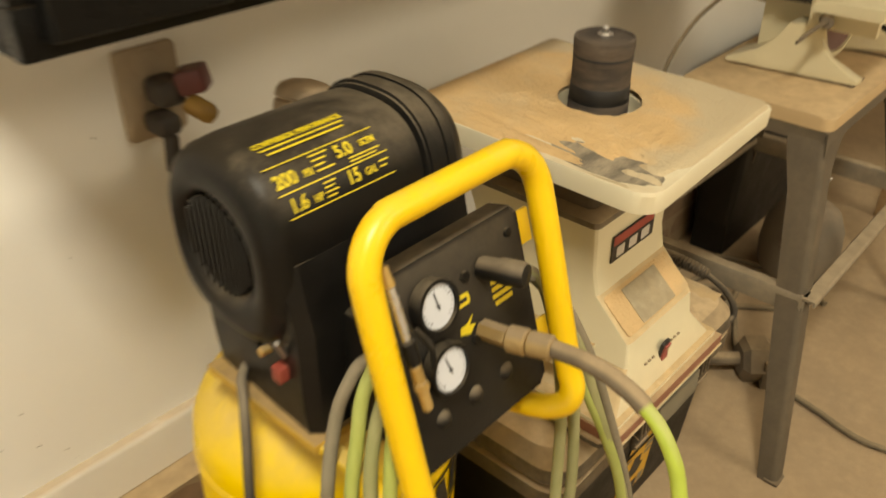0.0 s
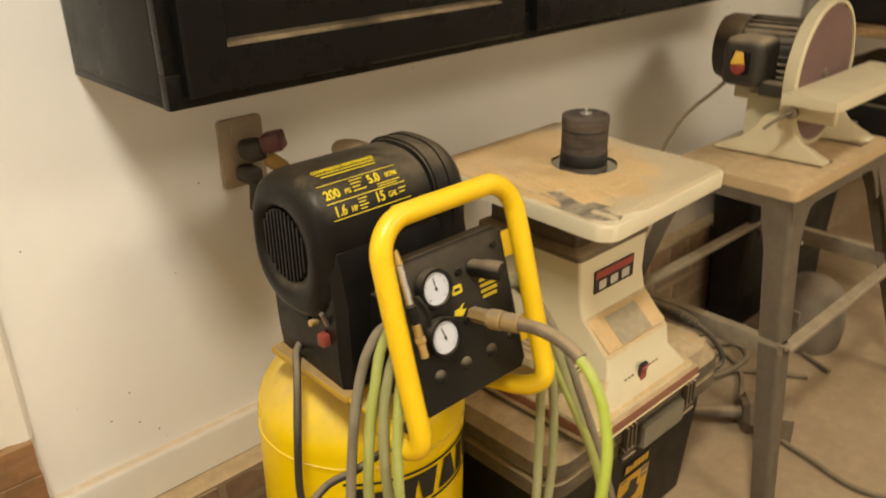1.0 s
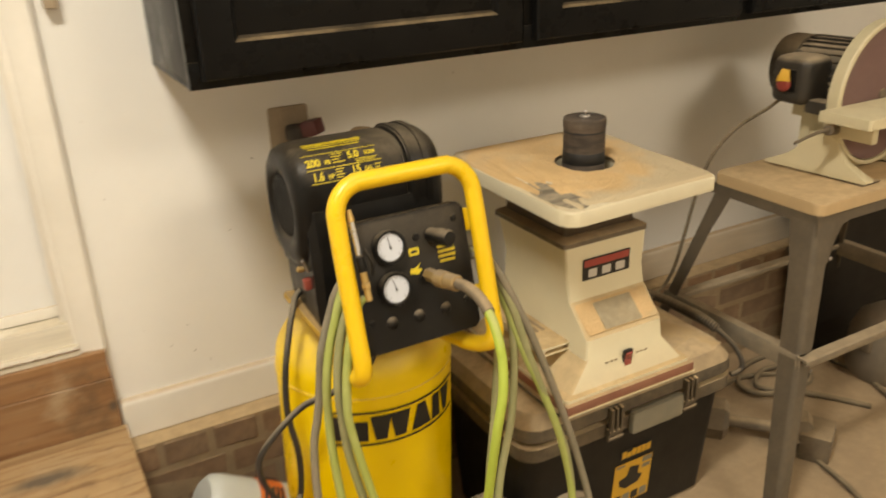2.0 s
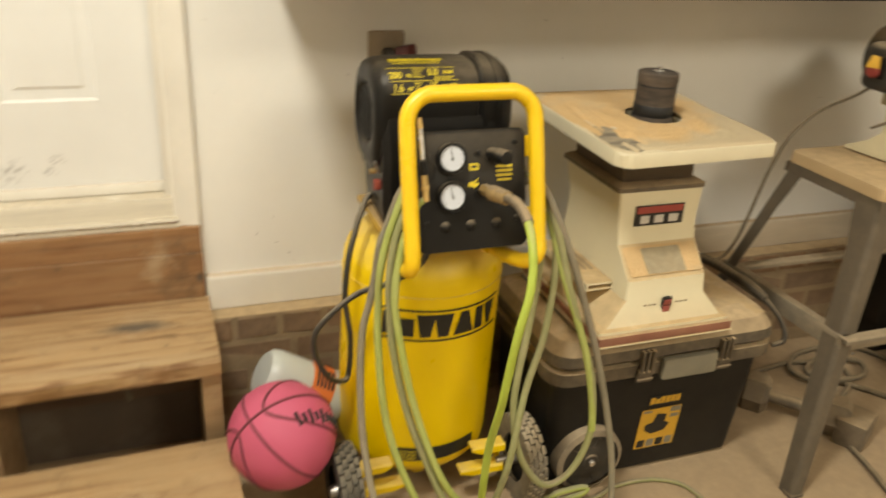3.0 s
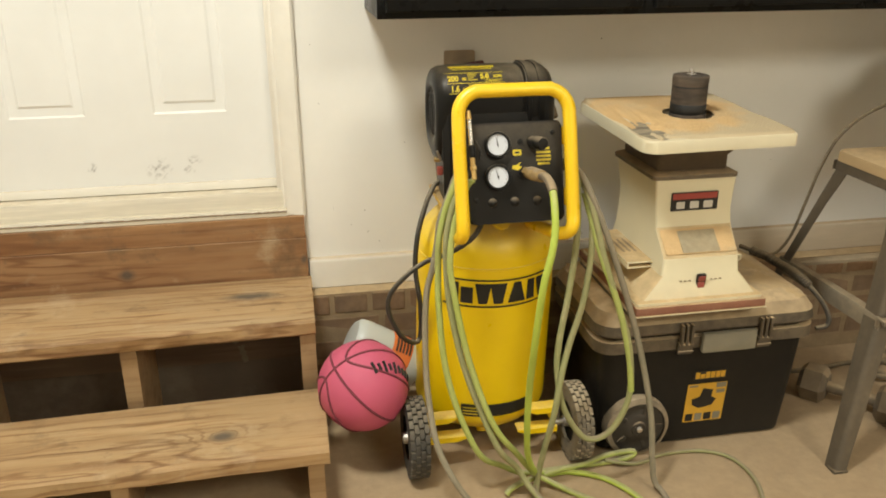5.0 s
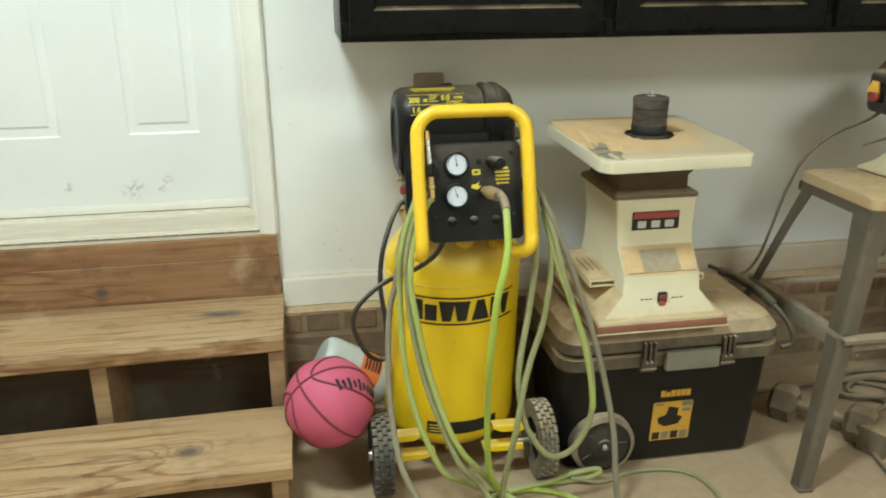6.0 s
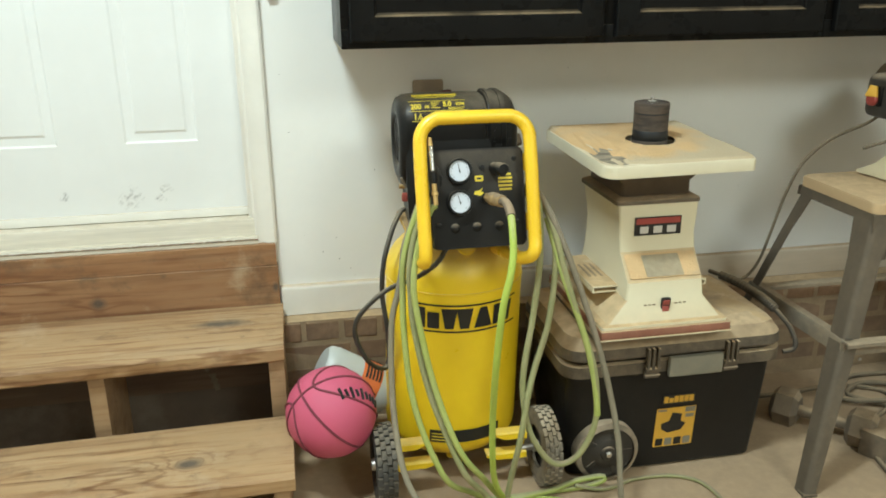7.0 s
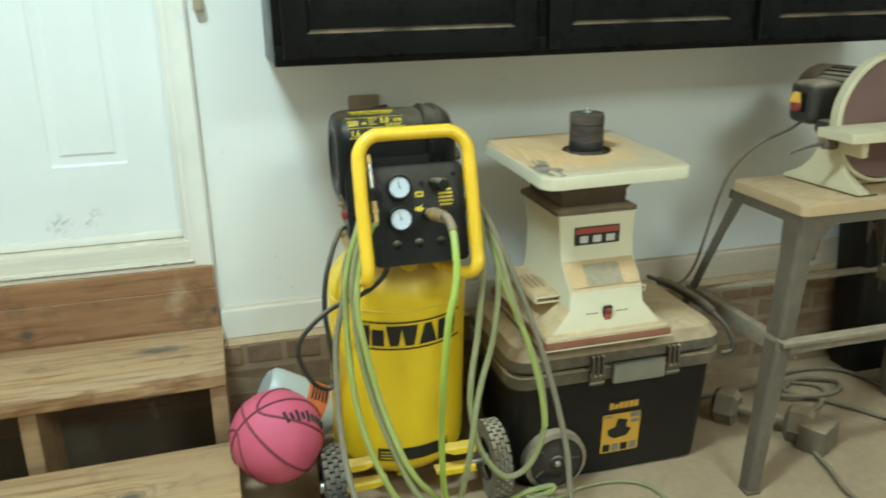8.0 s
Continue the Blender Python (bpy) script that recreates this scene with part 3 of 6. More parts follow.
bmesh.ops.remove_doubles(slab, verts=slab.verts, dist=0.0005)
slab = box(SX0, SX1, SY + 0.012, SY + 0.042, SZ0, SZ1, 0, bm=slab)
part("door_slab", slab, M_DOOR, door, smooth=20)
for cx, cz, w, h in ((-0.735, 0.693, 0.075, 0.075), (-0.665, 0.688, 0.04, 0.03), (-0.89, 0.70, 0.03, 0.04), (-0.65, 0.712, 0.05, 0.03)):
    sm = bmesh.new()
    gx, gz = 6, 6
    vs = [[sm.verts.new((cx + w * (a / gx - 0.5), SY - 0.0012 - 0.0002 * ((a * 7 + c * 3) % 5), cz + h * (c / gz - 0.5))) for c in range(gz + 1)] for a in range(gx + 1)]
    for a in range(gx):
        for c in range(gz):
            sm.faces.new((vs[a][c], vs[a + 1][c], vs[a + 1][c + 1], vs[a][c + 1]))
    part("scuff_mark", sm, M_SMUDGE, door)
part("door_sweep", box(SX0, SX1, SY - 0.006, SY, SZ0 - 0.008, SZ0 + 0.014, 0.002), M_TRIM, door)
part("threshold", box(DX0, DX1, -0.012, 0.075, DZ0 + 0.002, 0.6310, 0.004), M_SILL, door)
part("threshold_ridge", box(DX0, DX1, -0.0240, -0.0215, 0.5775, 0.5788, 0.0004), M_NECK, door)
part("threshold_ridge", box(DX0, DX1, -0.0250, -0.0215, 0.5792, 0.5822, 0.001), M_CHROME, door, "worn aluminium strip")
part("strike_plate", box(-0.366, -0.344, -0.022, -0.0006, 1.180, 1.212, 0.004), M_OUTLET, door, "beige latch keeper beside the casing")
part("threshold_lip", box(DX0, DX1, -0.022, 0.02, DZ0 + 0.001, 0.588, 0.003), M_SILL, door)
for nm, xa, xb in (("door_jamb", SX1 + 0.003, DX1 - 0.001), ("door_jamb", DX0 + 0.001, SX0 - 0.003)):
    part(nm, box(xa, xb, -0.002, 0.11, 0.606, DZ1, 0.001), M_TRIM, door)
part("door_stop", box(SX1 - 0.004, SX1 + 0.004, 0.004, 0.027, 0.606, DZ1, 0.002), M_TRIM, door)
prof = [(0, 0), (0, -0.010), (0.006, -0.014), (0.020, -0.011), (0.034, -0.016), (0.050, -0.018), (0.056, -0.014), (0.056, 0)]
part("door_casing", loft([[(-0.439 + u, v - 0.0005, z) for u, v in prof] for z in (0.566, 2.72)]), M_TRIM, door)
part("door_casing", loft([[(-1.182 - u, v - 0.0005, z) for u, v in prof] for z in (0.566, 2.72)]), M_TRIM, door)

# wooden steps
steps = thing("wooden_steps", (-0.9, -0.27, 0), "rough wooden steps with open risers, dusty and knotty", "steps")
SXL, SXR = -1.60, -0.376


def plank(x0, x1, y0, y1, z0, z1, seed, bow=0.0022, c=0.005):
    """A sawn board with a slightly uneven front edge; y0, y1: its front and back at the left and the right end."""
    r = random.Random(seed)
    n = 40
    secs = []
    for i in range(n + 1):
        x, s = x0 + (x1 - x0) * i / n, i / n
        ya, yb = y0[0] + (y0[1] - y0[0]) * s, y1[0] + (y1[1] - y1[0]) * s
        e, f2, g = r.uniform(-1, 1) * bow, r.uniform(-1, 1) * bow, r.uniform(-1, 1) * bow * 0.4
        secs.append([(x, yb, z0), (x, ya + c + f2, z0), (x, ya + f2, z0 + c), (x, ya + e, z1 - c * 1.3), (x, ya + c * 1.3 + e, z1 + g), (x, (ya + yb) / 2, z1 - g), (x, yb, z1)])
    return loft(secs)


part("riser", plank(SXL, SXR - 0.002, (-0.027, -0.027), (-0.0008, -0.0008), 0.4090, 0.5228, 1, 0.0008, 0.0016), M_RISER, steps, "dark stained riser board with knots")
part("riser", plank(SXL, SXR - 0.004, (-0.0255, -0.0255), (-0.0008, -0.0008), 0.5232, 0.5825, 5, 0.0006, 0.0016), M_RISER_TOP, steps, "narrow stained board above the riser")
part("tread", plank(SXL, SXR + 0.004, (-0.326, -0.2965), (-0.028, -0.028), 0.378, 0.416, 2), M_STEP, steps)
part("tread", plank(SXL, SXR + 0.014, (-0.582, -0.566), (-0.344, -0.3105), 0.204, 0.242, 3), M_STEP_LOW, steps)
for x in (-1.56, -1.19, -0.815, -0.410):
    prof_s = [(-0.0755, FLOOR), (-0.540, FLOOR), (-0.540, 0.2035), (-0.286, 0.2035), (-0.286, 0.3775), (-0.0755, 0.3775)]
    b = bmesh.new()
    for xx in (x, x + 0.036):
        for y, z in prof_s:
            b.verts.new((xx, y, z))
    b.verts.ensure_lookup_table()
    n = len(prof_s)
    b.faces.new(b.verts[0:n]), b.faces.new(b.verts[n:2 * n])
    for i in range(n):
        b.faces.new((b.verts[i], b.verts[(i + 1) % n], b.verts[n + (i + 1) % n], b.verts[n + i]))
    bmesh.ops.bevel(b, geom=b.edges[:], offset=0.002, segments=1, affect="EDGES")
    part("stringer", b, M_STRING, steps)


# Boards closing the risers; shade under the treads is put into their colour.
part("backing_board", box(SXL, SXR - 0.037, -0.074, -0.068, 0.2075, 0.3765, 0.001), wood("shaded_backing_timber", (0.13, 0.085, 0.052), 40, dust=0.2, contrast=0.3, upright=True), steps, "backing board behind the open risers, coloured dark partly for shade")
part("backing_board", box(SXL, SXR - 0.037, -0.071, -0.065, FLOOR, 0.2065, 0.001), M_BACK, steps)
for (xa, za), (xb, zb), w in (((-0.566, 0.252), (-0.556, 0.203), 0.014), ((-0.582, 0.269), (-0.574, 0.261), 0.010)):
    dx_, dz_ = xb - xa, zb - za
    ln_ = math.hypot(dx_, dz_)
    ux, uz = -dz_ / ln_ * w * 0.5, dx_ / ln_ * w * 0.5
    ol_ = [(xa + dx_ * s + ux * k * (0.5 + 0.9 * abs(math.sin(9 * s + 3 * w * 100))), za + dz_ * s + uz * k * (0.5 + 0.9 * abs(math.sin(7 * s + k)))) for k, ss in ((1, range(0, 11)), (-1, range(10, -1, -1))) for s in [q / 10 for q in ss]]
    part("paint_smear", prism(ol_, Matrix.Translation((0, -0.0744, 0)) @ pose(0, 0, 0, 90, 0, 0), 0.0006), M_DCORD, steps, "pale paint smear")

# dirt specks on the drywall
rs = random.Random(21)
sp = bmesh.new()
for k in range(18):
    x, z = rs.uniform(-0.38, -0.05) if k < 11 else rs.uniform(0.1, 1.6), rs.uniform(0.45, 1.05)
    q = rs.uniform(0.0005, 0.0013)
    sp = prism([(q * math.cos(a), q * math.sin(a) * 1.3) for a in (0, 1.1, 2.2, 3.1, 4.2, 5.2)], Matrix.Translation((x, -0.0003, z)) @ pose(0, 0, 0, 90, 0, 0), 0.0004, bm=sp)
single("wall_specks", sp, M_NECK, (0, 0, 0), "small dark dirt specks on the drywall", "specks", kind="stuff")

# ---- wall cabinets ----
CZ, CY = 1.074, -0.2845
cabs = ((-0.208, 0.382, 0.372), (0.3825, 0.924, 0.914), (0.9245, 1.466, 1.456))
for i, (xa, xb, dx) in enumerate(cabs):
    c = thing("wall_cabinet", ((xa + xb) / 2, -0.14, CZ), "black lacquered wall cabinet with recessed panel door, dusty ledges", "cabinet", "wall cabinets", shift=(0.005, 0.002, 0.014))
    body = box(xa, xb, CY + 0.018, -0.001, CZ + 0.012, 1.84, 0.001)
    part("body", body, M_CAB, c)
    fr = box(xa, xb, CY, CY + 0.0175, CZ, CZ + 0.04, 0.0015)
    fr = box(xa, xa + 0.035, CY, CY + 0.0175, CZ + 0.0405, 1.84, 0.0015, bm=fr)
    fr = box(xb - 0.035, xb, CY, CY + 0.0175, CZ + 0.0405, 1.84, 0.0015, bm=fr)
    part("face_frame", fr, M_CAB, c)
    part("underside", box(xa + 0.002, xb - 0.002, CY + 0.02, -0.003, CZ + 0.008, CZ + 0.0115, 0), M_CABIN, c, "unfinished brown underside")
    part("side_rail", box(xa, xa + 0.012, CY + 0.018, -0.001, CZ + 0.001, CZ + 0.0118, 0.001), M_CAB, c)
    d0, d1, z0, z1, yf = xa + 0.018, xb - 0.012, CZ + 0.014, 1.82, CY - 0.020
    if i == 2:
        d1 = xb - 0.018
    b = bmesh.new()
    rings = []
    for ins, dy in ((0.0, 0.0195), (0.0, 0.004), (0.003, 0.0005), (0.006, 0.0), (0.052, 0.0), (0.054, 0.003), (0.056, 0.008), (0.060, 0.010), (0.095, 0.004), (0.10, 0.004)):
        rings.append([(d0 + ins, yf + dy, z0 + ins), (d1 - ins, yf + dy, z0 + ins), (d1 - ins, yf + dy, z1 - ins), (d0 + ins, yf + dy, z1 - ins)])
    part("cabinet_door", loft(rings), M_CAB, c, smooth=20)

# ---- outlet with adapter and plugs ----
out = thing("wall_outlet", (0.026, -0.005, 0.90), "dusty outlet plate with a red adapter and plugs", "outlet", shift=(0.003, 0, 0.030))
part("plate", prism(rounded(0.078, 0.112, 0.006), Matrix.Translation((0.026, -0.0006, 0.898)) @ pose(0, 0, 0, 90, 0, 0), 0.007, 0.003), M_OUTLET, out)
for dz in (0.030, -0.020):
    part("socket", prism(rounded(0.034, 0.028, 0.011), Matrix.Translation((0.026, -0.0078, 0.905 + dz)) @ pose(0, 0, 0, 90, 0, 0), 0.002, 0.0005), M_OUTLET, out)
part("adapter", box(0.012, 0.050, -0.050, -0.0105, 0.888, 0.922, 0.012, 3), M_PLUG, out, "dusty dark plug adapter")
part("red_plug", box(-0.019, 0.017, -0.015, 0.015, 0, 0.034, 0.006, 2, m=axis_matrix((0.046, -0.040, 0.914), (0.62, -0.72, 0.22))), M_REDPLUG, out, "dark red plug")
part("plug", box(0.004, 0.036, -0.050, -0.0105, 0.854, 0.880, 0.010, 3), M_PLUG, out)
part("plug_cap", lathe([(0.010, 0), (0.0125, 0.006), (0.0125, 0.030), (0.009, 0.038), (0.0, 0.040)], axis_matrix((0.046, -0.046, 0.892), (0.55, -0.60, -0.55)), 18), M_YPLUG, out, "dusty yellow plug cap")
part("plug_tail", rod((0.020, -0.044, 0.856), (0.008, -0.058, 0.815), 0.009, 10, 0.003), M_PLUG, out)

# ---- air compressor ----
CS = Vector((0.009, 0.013, 0.007))
comp = thing("air_compressor", (0.02, -0.35, 0), "yellow upright air compressor with black motor shroud, dusty", "air compressor", shift=CS)
TX, TY, TR = 0.031, -0.283, 0.162
LEAN = 0.030
tm = Matrix(((1, 0, LEAN, TX - LEAN * 0.56), (0, 1, 0, TY), (0, 0, 1, 0), (0, 0, 0, 1)))
dome = [(TR * math.cos(a), 0.575 + 0.108 * math.sin(a)) for a in [math.pi / 2 * k / 10 for k in range(1, 10)]]
prof_t = [(0.02, 0.1130), (0.07, 0.1165), (0.11, 0.1270), (0.138, 0.1430), (0.153, 0.1600), (0.160, 0.1720), (TR, 0.1850), (TR, 0.575)] + dome + [(0.012, 0.683)]
tank = part("tank", lathe(prof_t, tm, 64), M_YEL, comp, smooth=30)


def on_tank(bm, r=TR + 0.0012):
    """Wraps a flat shape (x, height) round the tank's front."""
    for v in bm.verts:
        a = v.co.x / TR
        rr = r + v.co.z
        v.co = Vector((TX + LEAN * (v.co.y - 0.56) + rr * math.sin(a), TY - rr * math.cos(a), v.co.y))
    return bm


def strip(x0, x1, z0, z1, n=14, taper=0.0):
    b = bmesh.new()
    lo = [b.verts.new((x0 + taper + (x1 - x0 - 2 * taper) * i / n, z0, 0)) for i in range(n + 1)]
    hi = [b.verts.new((x0 + (x1 - x0) * i / n, z1, 0)) for i in range(n + 1)]
    lo2 = [b.verts.new((v.co.x, v.co.y, 0.0006)) for v in lo]
    hi2 = [b.verts.new((v.co.x, v.co.y, 0.0006)) for v in hi]
    for i in range(n):
        b.faces.new((lo2[i], lo2[i + 1], hi2[i + 1], hi2[i]))
        b.faces.new((lo[i], lo[i + 1], lo2[i + 1], lo2[i])), b.faces.new((hi[i], hi[i + 1], hi2[i + 1], hi2[i]))
    return b


for z0, z1 in ((0.5320, 0.5358), (0.4690, 0.4728)):
    part("logo_line", on_tank(strip(-0.135, 0.135, z0, z1, 30)), M_INK, tank)
LZ0, LZ1 = 0.4785, 0.5265
for x0, x1, hgt, tp in ((-0.126, -0.096, 1.0, 0), (-0.091, -0.063, 0.80, 0), (-0.059, -0.022, 1.0, 0.009), (-0.025, 0.013, 1.0, 0.009), (0.029, 0.046, 1.0, -0.013), (0.064, 0.083, 1.0, -0.002), (0.088, 0.121, 1.0, 0.010)):
    part("logo_block", on_tank(strip(x0, x1, LZ0, LZ0 + (LZ1 - LZ0) * hgt, 8, tp)), M_INK, tank)
part("warning_band", on_tank(strip(-0.080, 0.094, 0.1870, 0.2190, 24)), M_INK, tank, "black warning band")
for k in range(3):
    part("print_line", on_tank(strip(-0.075, -0.040, 0.1925 + k * 0.0080, 0.1947 + k * 0.0080, 8), TR + 0.002), M_YINK, tank)
part("weld_boss", lathe([(0.022, 0), (0.022, 0.006), (0.014, 0.010)], axis_matrix((TX + 0.005, TY - 0.118, 0.657), (0, -0.70, 0.72)), 24), M_YEL, tank)
part("weld_seam", lathe([(TR, 0.5560), (TR + 0.0016, 0.5570), (TR + 0.0016, 0.5605), (TR, 0.5615)], tm, 64, cap=False), M_YEL, tank)

# axle bracket, wheels and foot
YB = -0.463
for sg, xe, bars_ in ((-1, -0.143, ((0.1890, 0.2075, 0.068), (0.1370, 0.1545, 0.100))), (1, 0.170, ((0.1890, 0.2075, 0.074), (0.1370, 0.1545, 0.097)))):
    for z0, z1, reach in bars_:
        xa, xb = xe, xe - sg * reach
        secs_ = []
        for x_, zl in ((xa, z0), (xa - sg * reach * 0.72, z0 + 0.001), (xb, z1 - 0.008)):
            secs_.append([(x_, YB, zl), (x_, YB, z1 - 0.003), (x_, YB + 0.003, z1), (x_, YB + 0.028, z1), (x_, YB + 0.028, z1 - 0.004), (x_, YB + 0.005, z1 - 0.004), (x_, YB + 0.005, zl)])
        part("axle_bracket", loft(secs_), M_YEL, comp)
    part("bracket_plate", box(xe - 0.0025, xe + 0.0025, YB + 0.0290, YB + 0.075, 0.140, 0.1700, 0.001), M_YEL, comp)
    part("axle_stub", rod((xe - sg * 0.012, -0.450, FLOOR - CS.z + 0.093), (xe + sg * 0.046, -0.450, FLOOR - CS.z + 0.093), 0.008, 12), M_STEEL, comp)
WR = 0.093
part("drain_valve", rod((TX - 0.020, TY - 0.075, 0.122), (TX - 0.020, TY - 0.085, 0.098), 0.017, 12, 0.003), M_YEL, comp)
part("foot", box(-0.02, 0.06, -0.24, -0.20, FLOOR - CS.z, 0.130, 0.006), M_BLK, comp)


def tyre(cx, cy, r, w, parent, rubber):
    m = axis_matrix((cx - w / 2, cy, FLOOR - CS.z + r), (1, 0, 0))
    prof_w = [(r * 0.55, 0.004), (r * 0.80, 0.0), (r * 0.93, 0.004), (r - 0.006, w * 0.12), (r - 0.004, w * 0.5), (r - 0.006, w * 0.88), (r * 0.93, w - 0.004), (r * 0.80, w), (r * 0.55, w - 0.004)]
    wh = part("wheel", lathe([(0.02, 0.012), (r * 0.55, 0.012), (r * 0.56, w - 0.012), (0.02, w - 0.012)], m, 36), M_BLK, parent)
    part("tyre", lathe(prof_w, m, 48, cap=False), rubber, wh)
    n = 25
    b = box(-0.0045, 0.0045, -0.0088, 0.0088, -w * 0.098, w * 0.098, 0)
    me = bpy.data.meshes.new("tread_block")
    b.to_mesh(me)
    b.free()
    me.materials.append(rubber)
    for i in range(n):
        for row in range(4):
            a = 2 * math.pi * (i + 0.5 * (row % 2)) / n
            o = new("tread_block", me)
            o.parent = wh
            o.matrix_basis = Matrix.Translation(-ORG[parent.name]) @ m @ Matrix.Rotation(a, 4, "Z") @ Matrix.Translation((r - 0.0035, 0, w * (0.16 + 0.227 * row)))
    part("hub_cap", lathe([(0.0, -0.006), (0.013, -0.004), (0.015, 0.010)], m, 20), M_STEEL, wh)


tyre(-0.170, -0.450, WR, 0.050, comp, M_SHADERUB)
tyre(0.215, -0.450, WR, 0.045, comp, M_RUBBER)

# saddle and lower motor housing
part("saddle", box(-0.098, 0.135, -0.430, -0.250, 0.694, 0.7055, 0.002), M_YELSHADE, comp, "yellow mounting plate with sawdust, coloured darker for shade")
low = loft([[(x0 + 0.010, -0.256, z), (x1, -0.256, z), (x1, -0.425 + d, z), (x0 + 0.012, -0.425 + d, z), (x0, -0.413 + d, z)] for x0, x1, d, z in ((-0.090, 0.13, 0, 0.706), (-0.093, 0.13, 0, 0.74), (-0.096, 0.13, -0.005, 0.83), (-0.096, 0.13, 0.01, 0.90))])
lowp = part("lower_housing", low, M_BLK, comp)
part("pressure_switch", box(-0.104, -0.090, -0.397, -0.383, 0.767, 0.785, 0.003), M_RED, comp, "red power switch")
part("switch_lever", rod((-0.096, -0.398, 0.800), (-0.106, -0.402, 0.822), 0.003, 8), M_STEEL, comp)
part("relief_valve", rod((-0.095, -0.374, 0.795), (-0.107, -0.374, 0.797), 0.005, 10, 0.001), M_BRASS, comp)
part("side_label", box(-0.0990, -0.0940, -0.36, -0.29, 0.79, 0.825, 0.001), M_BLK, comp)

# motor shroud: rounded body along x
SCY, SCZ, SUP = -0.333, 0.889, 1.21


def shroud_ring(x, r, e=2.7, n=48, up=SUP, off=0.0):
    pts = []
    for k in range(n):
        a = 2 * math.pi * k / n
        c, s = math.cos(a), math.sin(a)
        q = (abs(c) ** e + abs(s) ** e) ** (-1 / e)
        pts.append((x, SCY + off + r * q * c, SCZ + r * q * s * up))
    return pts


secs = [shroud_ring(x, r, e, up=u, off=o) for x, r, e, u, o in ((-0.088, 0.050, 2.0, 1.0, 0.011), (-0.098, 0.0515, 2.0, 1.0, 0.011), (-0.1045, 0.056, 2.1, 1.02, 0.010), (-0.1075, 0.0635, 2.3, 1.07, 0.0075), (-0.1065, 0.071, 2.5, 1.13, 0.0045), (-0.101, 0.077, 2.7, 1.18, 0.002))]
secs += [shroud_ring(x, r) for x, r in ((-0.089, 0.0805), (-0.066, 0.082), (0.06, 0.082), (0.076, 0.0812), (0.078, 0.078), (0.081, 0.078), (0.083, 0.083), (0.087, 0.0842), (0.112, 0.0842), (0.130, 0.081), (0.143, 0.072), (0.151, 0.057), (0.155, 0.033), (0.156, 0.008))]
shroud = part("motor_shroud", loft(secs), M_BLK, comp, smooth=50)
for k in range(11):
    y = SCY + 0.011 - 0.043 + 0.0086 * k
    hh = math.sqrt(max(0, 0.0495 ** 2 - (y - SCY - 0.011) ** 2))
    b = box(-0.102, -0.089, y - 0.0019, y + 0.0019, SCZ - hh, SCZ + hh, 0.0006, 1)
    part("grille_slat", b, M_BLK, shroud)
part("grille_back", lathe([(0.050, 0), (0.050, 0.002)], axis_matrix((-0.0885, SCY + 0.011, SCZ), (1, 0, 0)), 32), M_GRILL, shroud)
for xs_, xw in ((0.085, 0.010), (0.108, 0.012)):
    r_ = 0.0830
    part("strap", loft([shroud_ring(xs_, r_), shroud_ring(xs_ + 0.001, r_ + 0.0030), shroud_ring(xs_ + xw - 0.001, r_ + 0.0030), shroud_ring(xs_ + xw, r_)], cap=False), M_BLK, shroud)
part("intake_filter", lathe([(0.004, 0), (0.030, 0.002), (0.035, 0.008), (0.035, 0.022), (0.032, 0.025), (0.035, 0.028), (0.034, 0.036), (0.029, 0.043), (0.018, 0.048), (0.003, 0.050)], axis_matrix((0.090, -0.215, 0.915), (0.35, 0.1, 0.95)), 32), M_OUTLET, comp, "dusty intake filter")
el = rod((0.150, -0.300, 0.880), (0.168, -0.305, 0.884), 0.016, 10, 0.002)
el = rod((0.168, -0.305, 0.884), (0.172, -0.318, 0.862), 0.013, 8, 0.002, bm=el)
part("outlet_elbow", el, M_GREYBLK, comp, "dusty metal elbow")
part("pump_head", box(0.03, 0.14, -0.235, -0.16, 0.80, 0.91, 0.012, 3), M_GREYBLK, comp)

# printed performance label lying on the shroud's sloping front

def on_shroud(bm):
    """Lays a flat print (x along the shroud, y up the slope from its top edge) on the shroud."""
    e, r = 2.7, 0.0826
    for v in bm.verts:
        a = math.radians(101) + v.co.y * 14.5
        c, s = math.cos(a), math.sin(a)
        q = (abs(c) ** e + abs(s) ** e) ** (-1 / e)
        rr = (r + v.co.z) * q
        v.co = Vector((v.co.x, SCY + rr * math.cos(a) , SCZ + rr * SUP * math.sin(a)))
    return bm


def lab(bm):
    bmesh.ops.subdivide_edges(bm, edges=[e for e in bm.edges if e.calc_length() > 0.008], cuts=4)
    return on_shroud(bm)


def bar(x0, x1, d0, d1):
    b = bmesh.new()
    vs = [b.verts.new(p) for p in ((x0, d0, 0), (x1, d0, 0), (x1, d1, 0), (x0, d1, 0))]
    b.faces.new(vs)
    return b


LX = -0.075
prints = [("COMPRESSOR PERFORMANCE", 0.0072, 0.0, 0.0072, 1.0), ("200", 0.0118, -0.007, 0.0378, 1.3), ("PSI", 0.0062, 0.0235, 0.0390, 1.2), ("5.0", 0.0118, 0.062, 0.0345, 1.3), ("SCFM", 0.0062, 0.0900, 0.0350, 1.2),
          ("1.6", 0.0118, -0.002, 0.0530, 1.3), ("HP", 0.0062, 0.0235, 0.0545, 1.2), ("15", 0.0118, 0.062, 0.0517, 1.3), ("GAL", 0.0062, 0.0830, 0.0525, 1.2)]
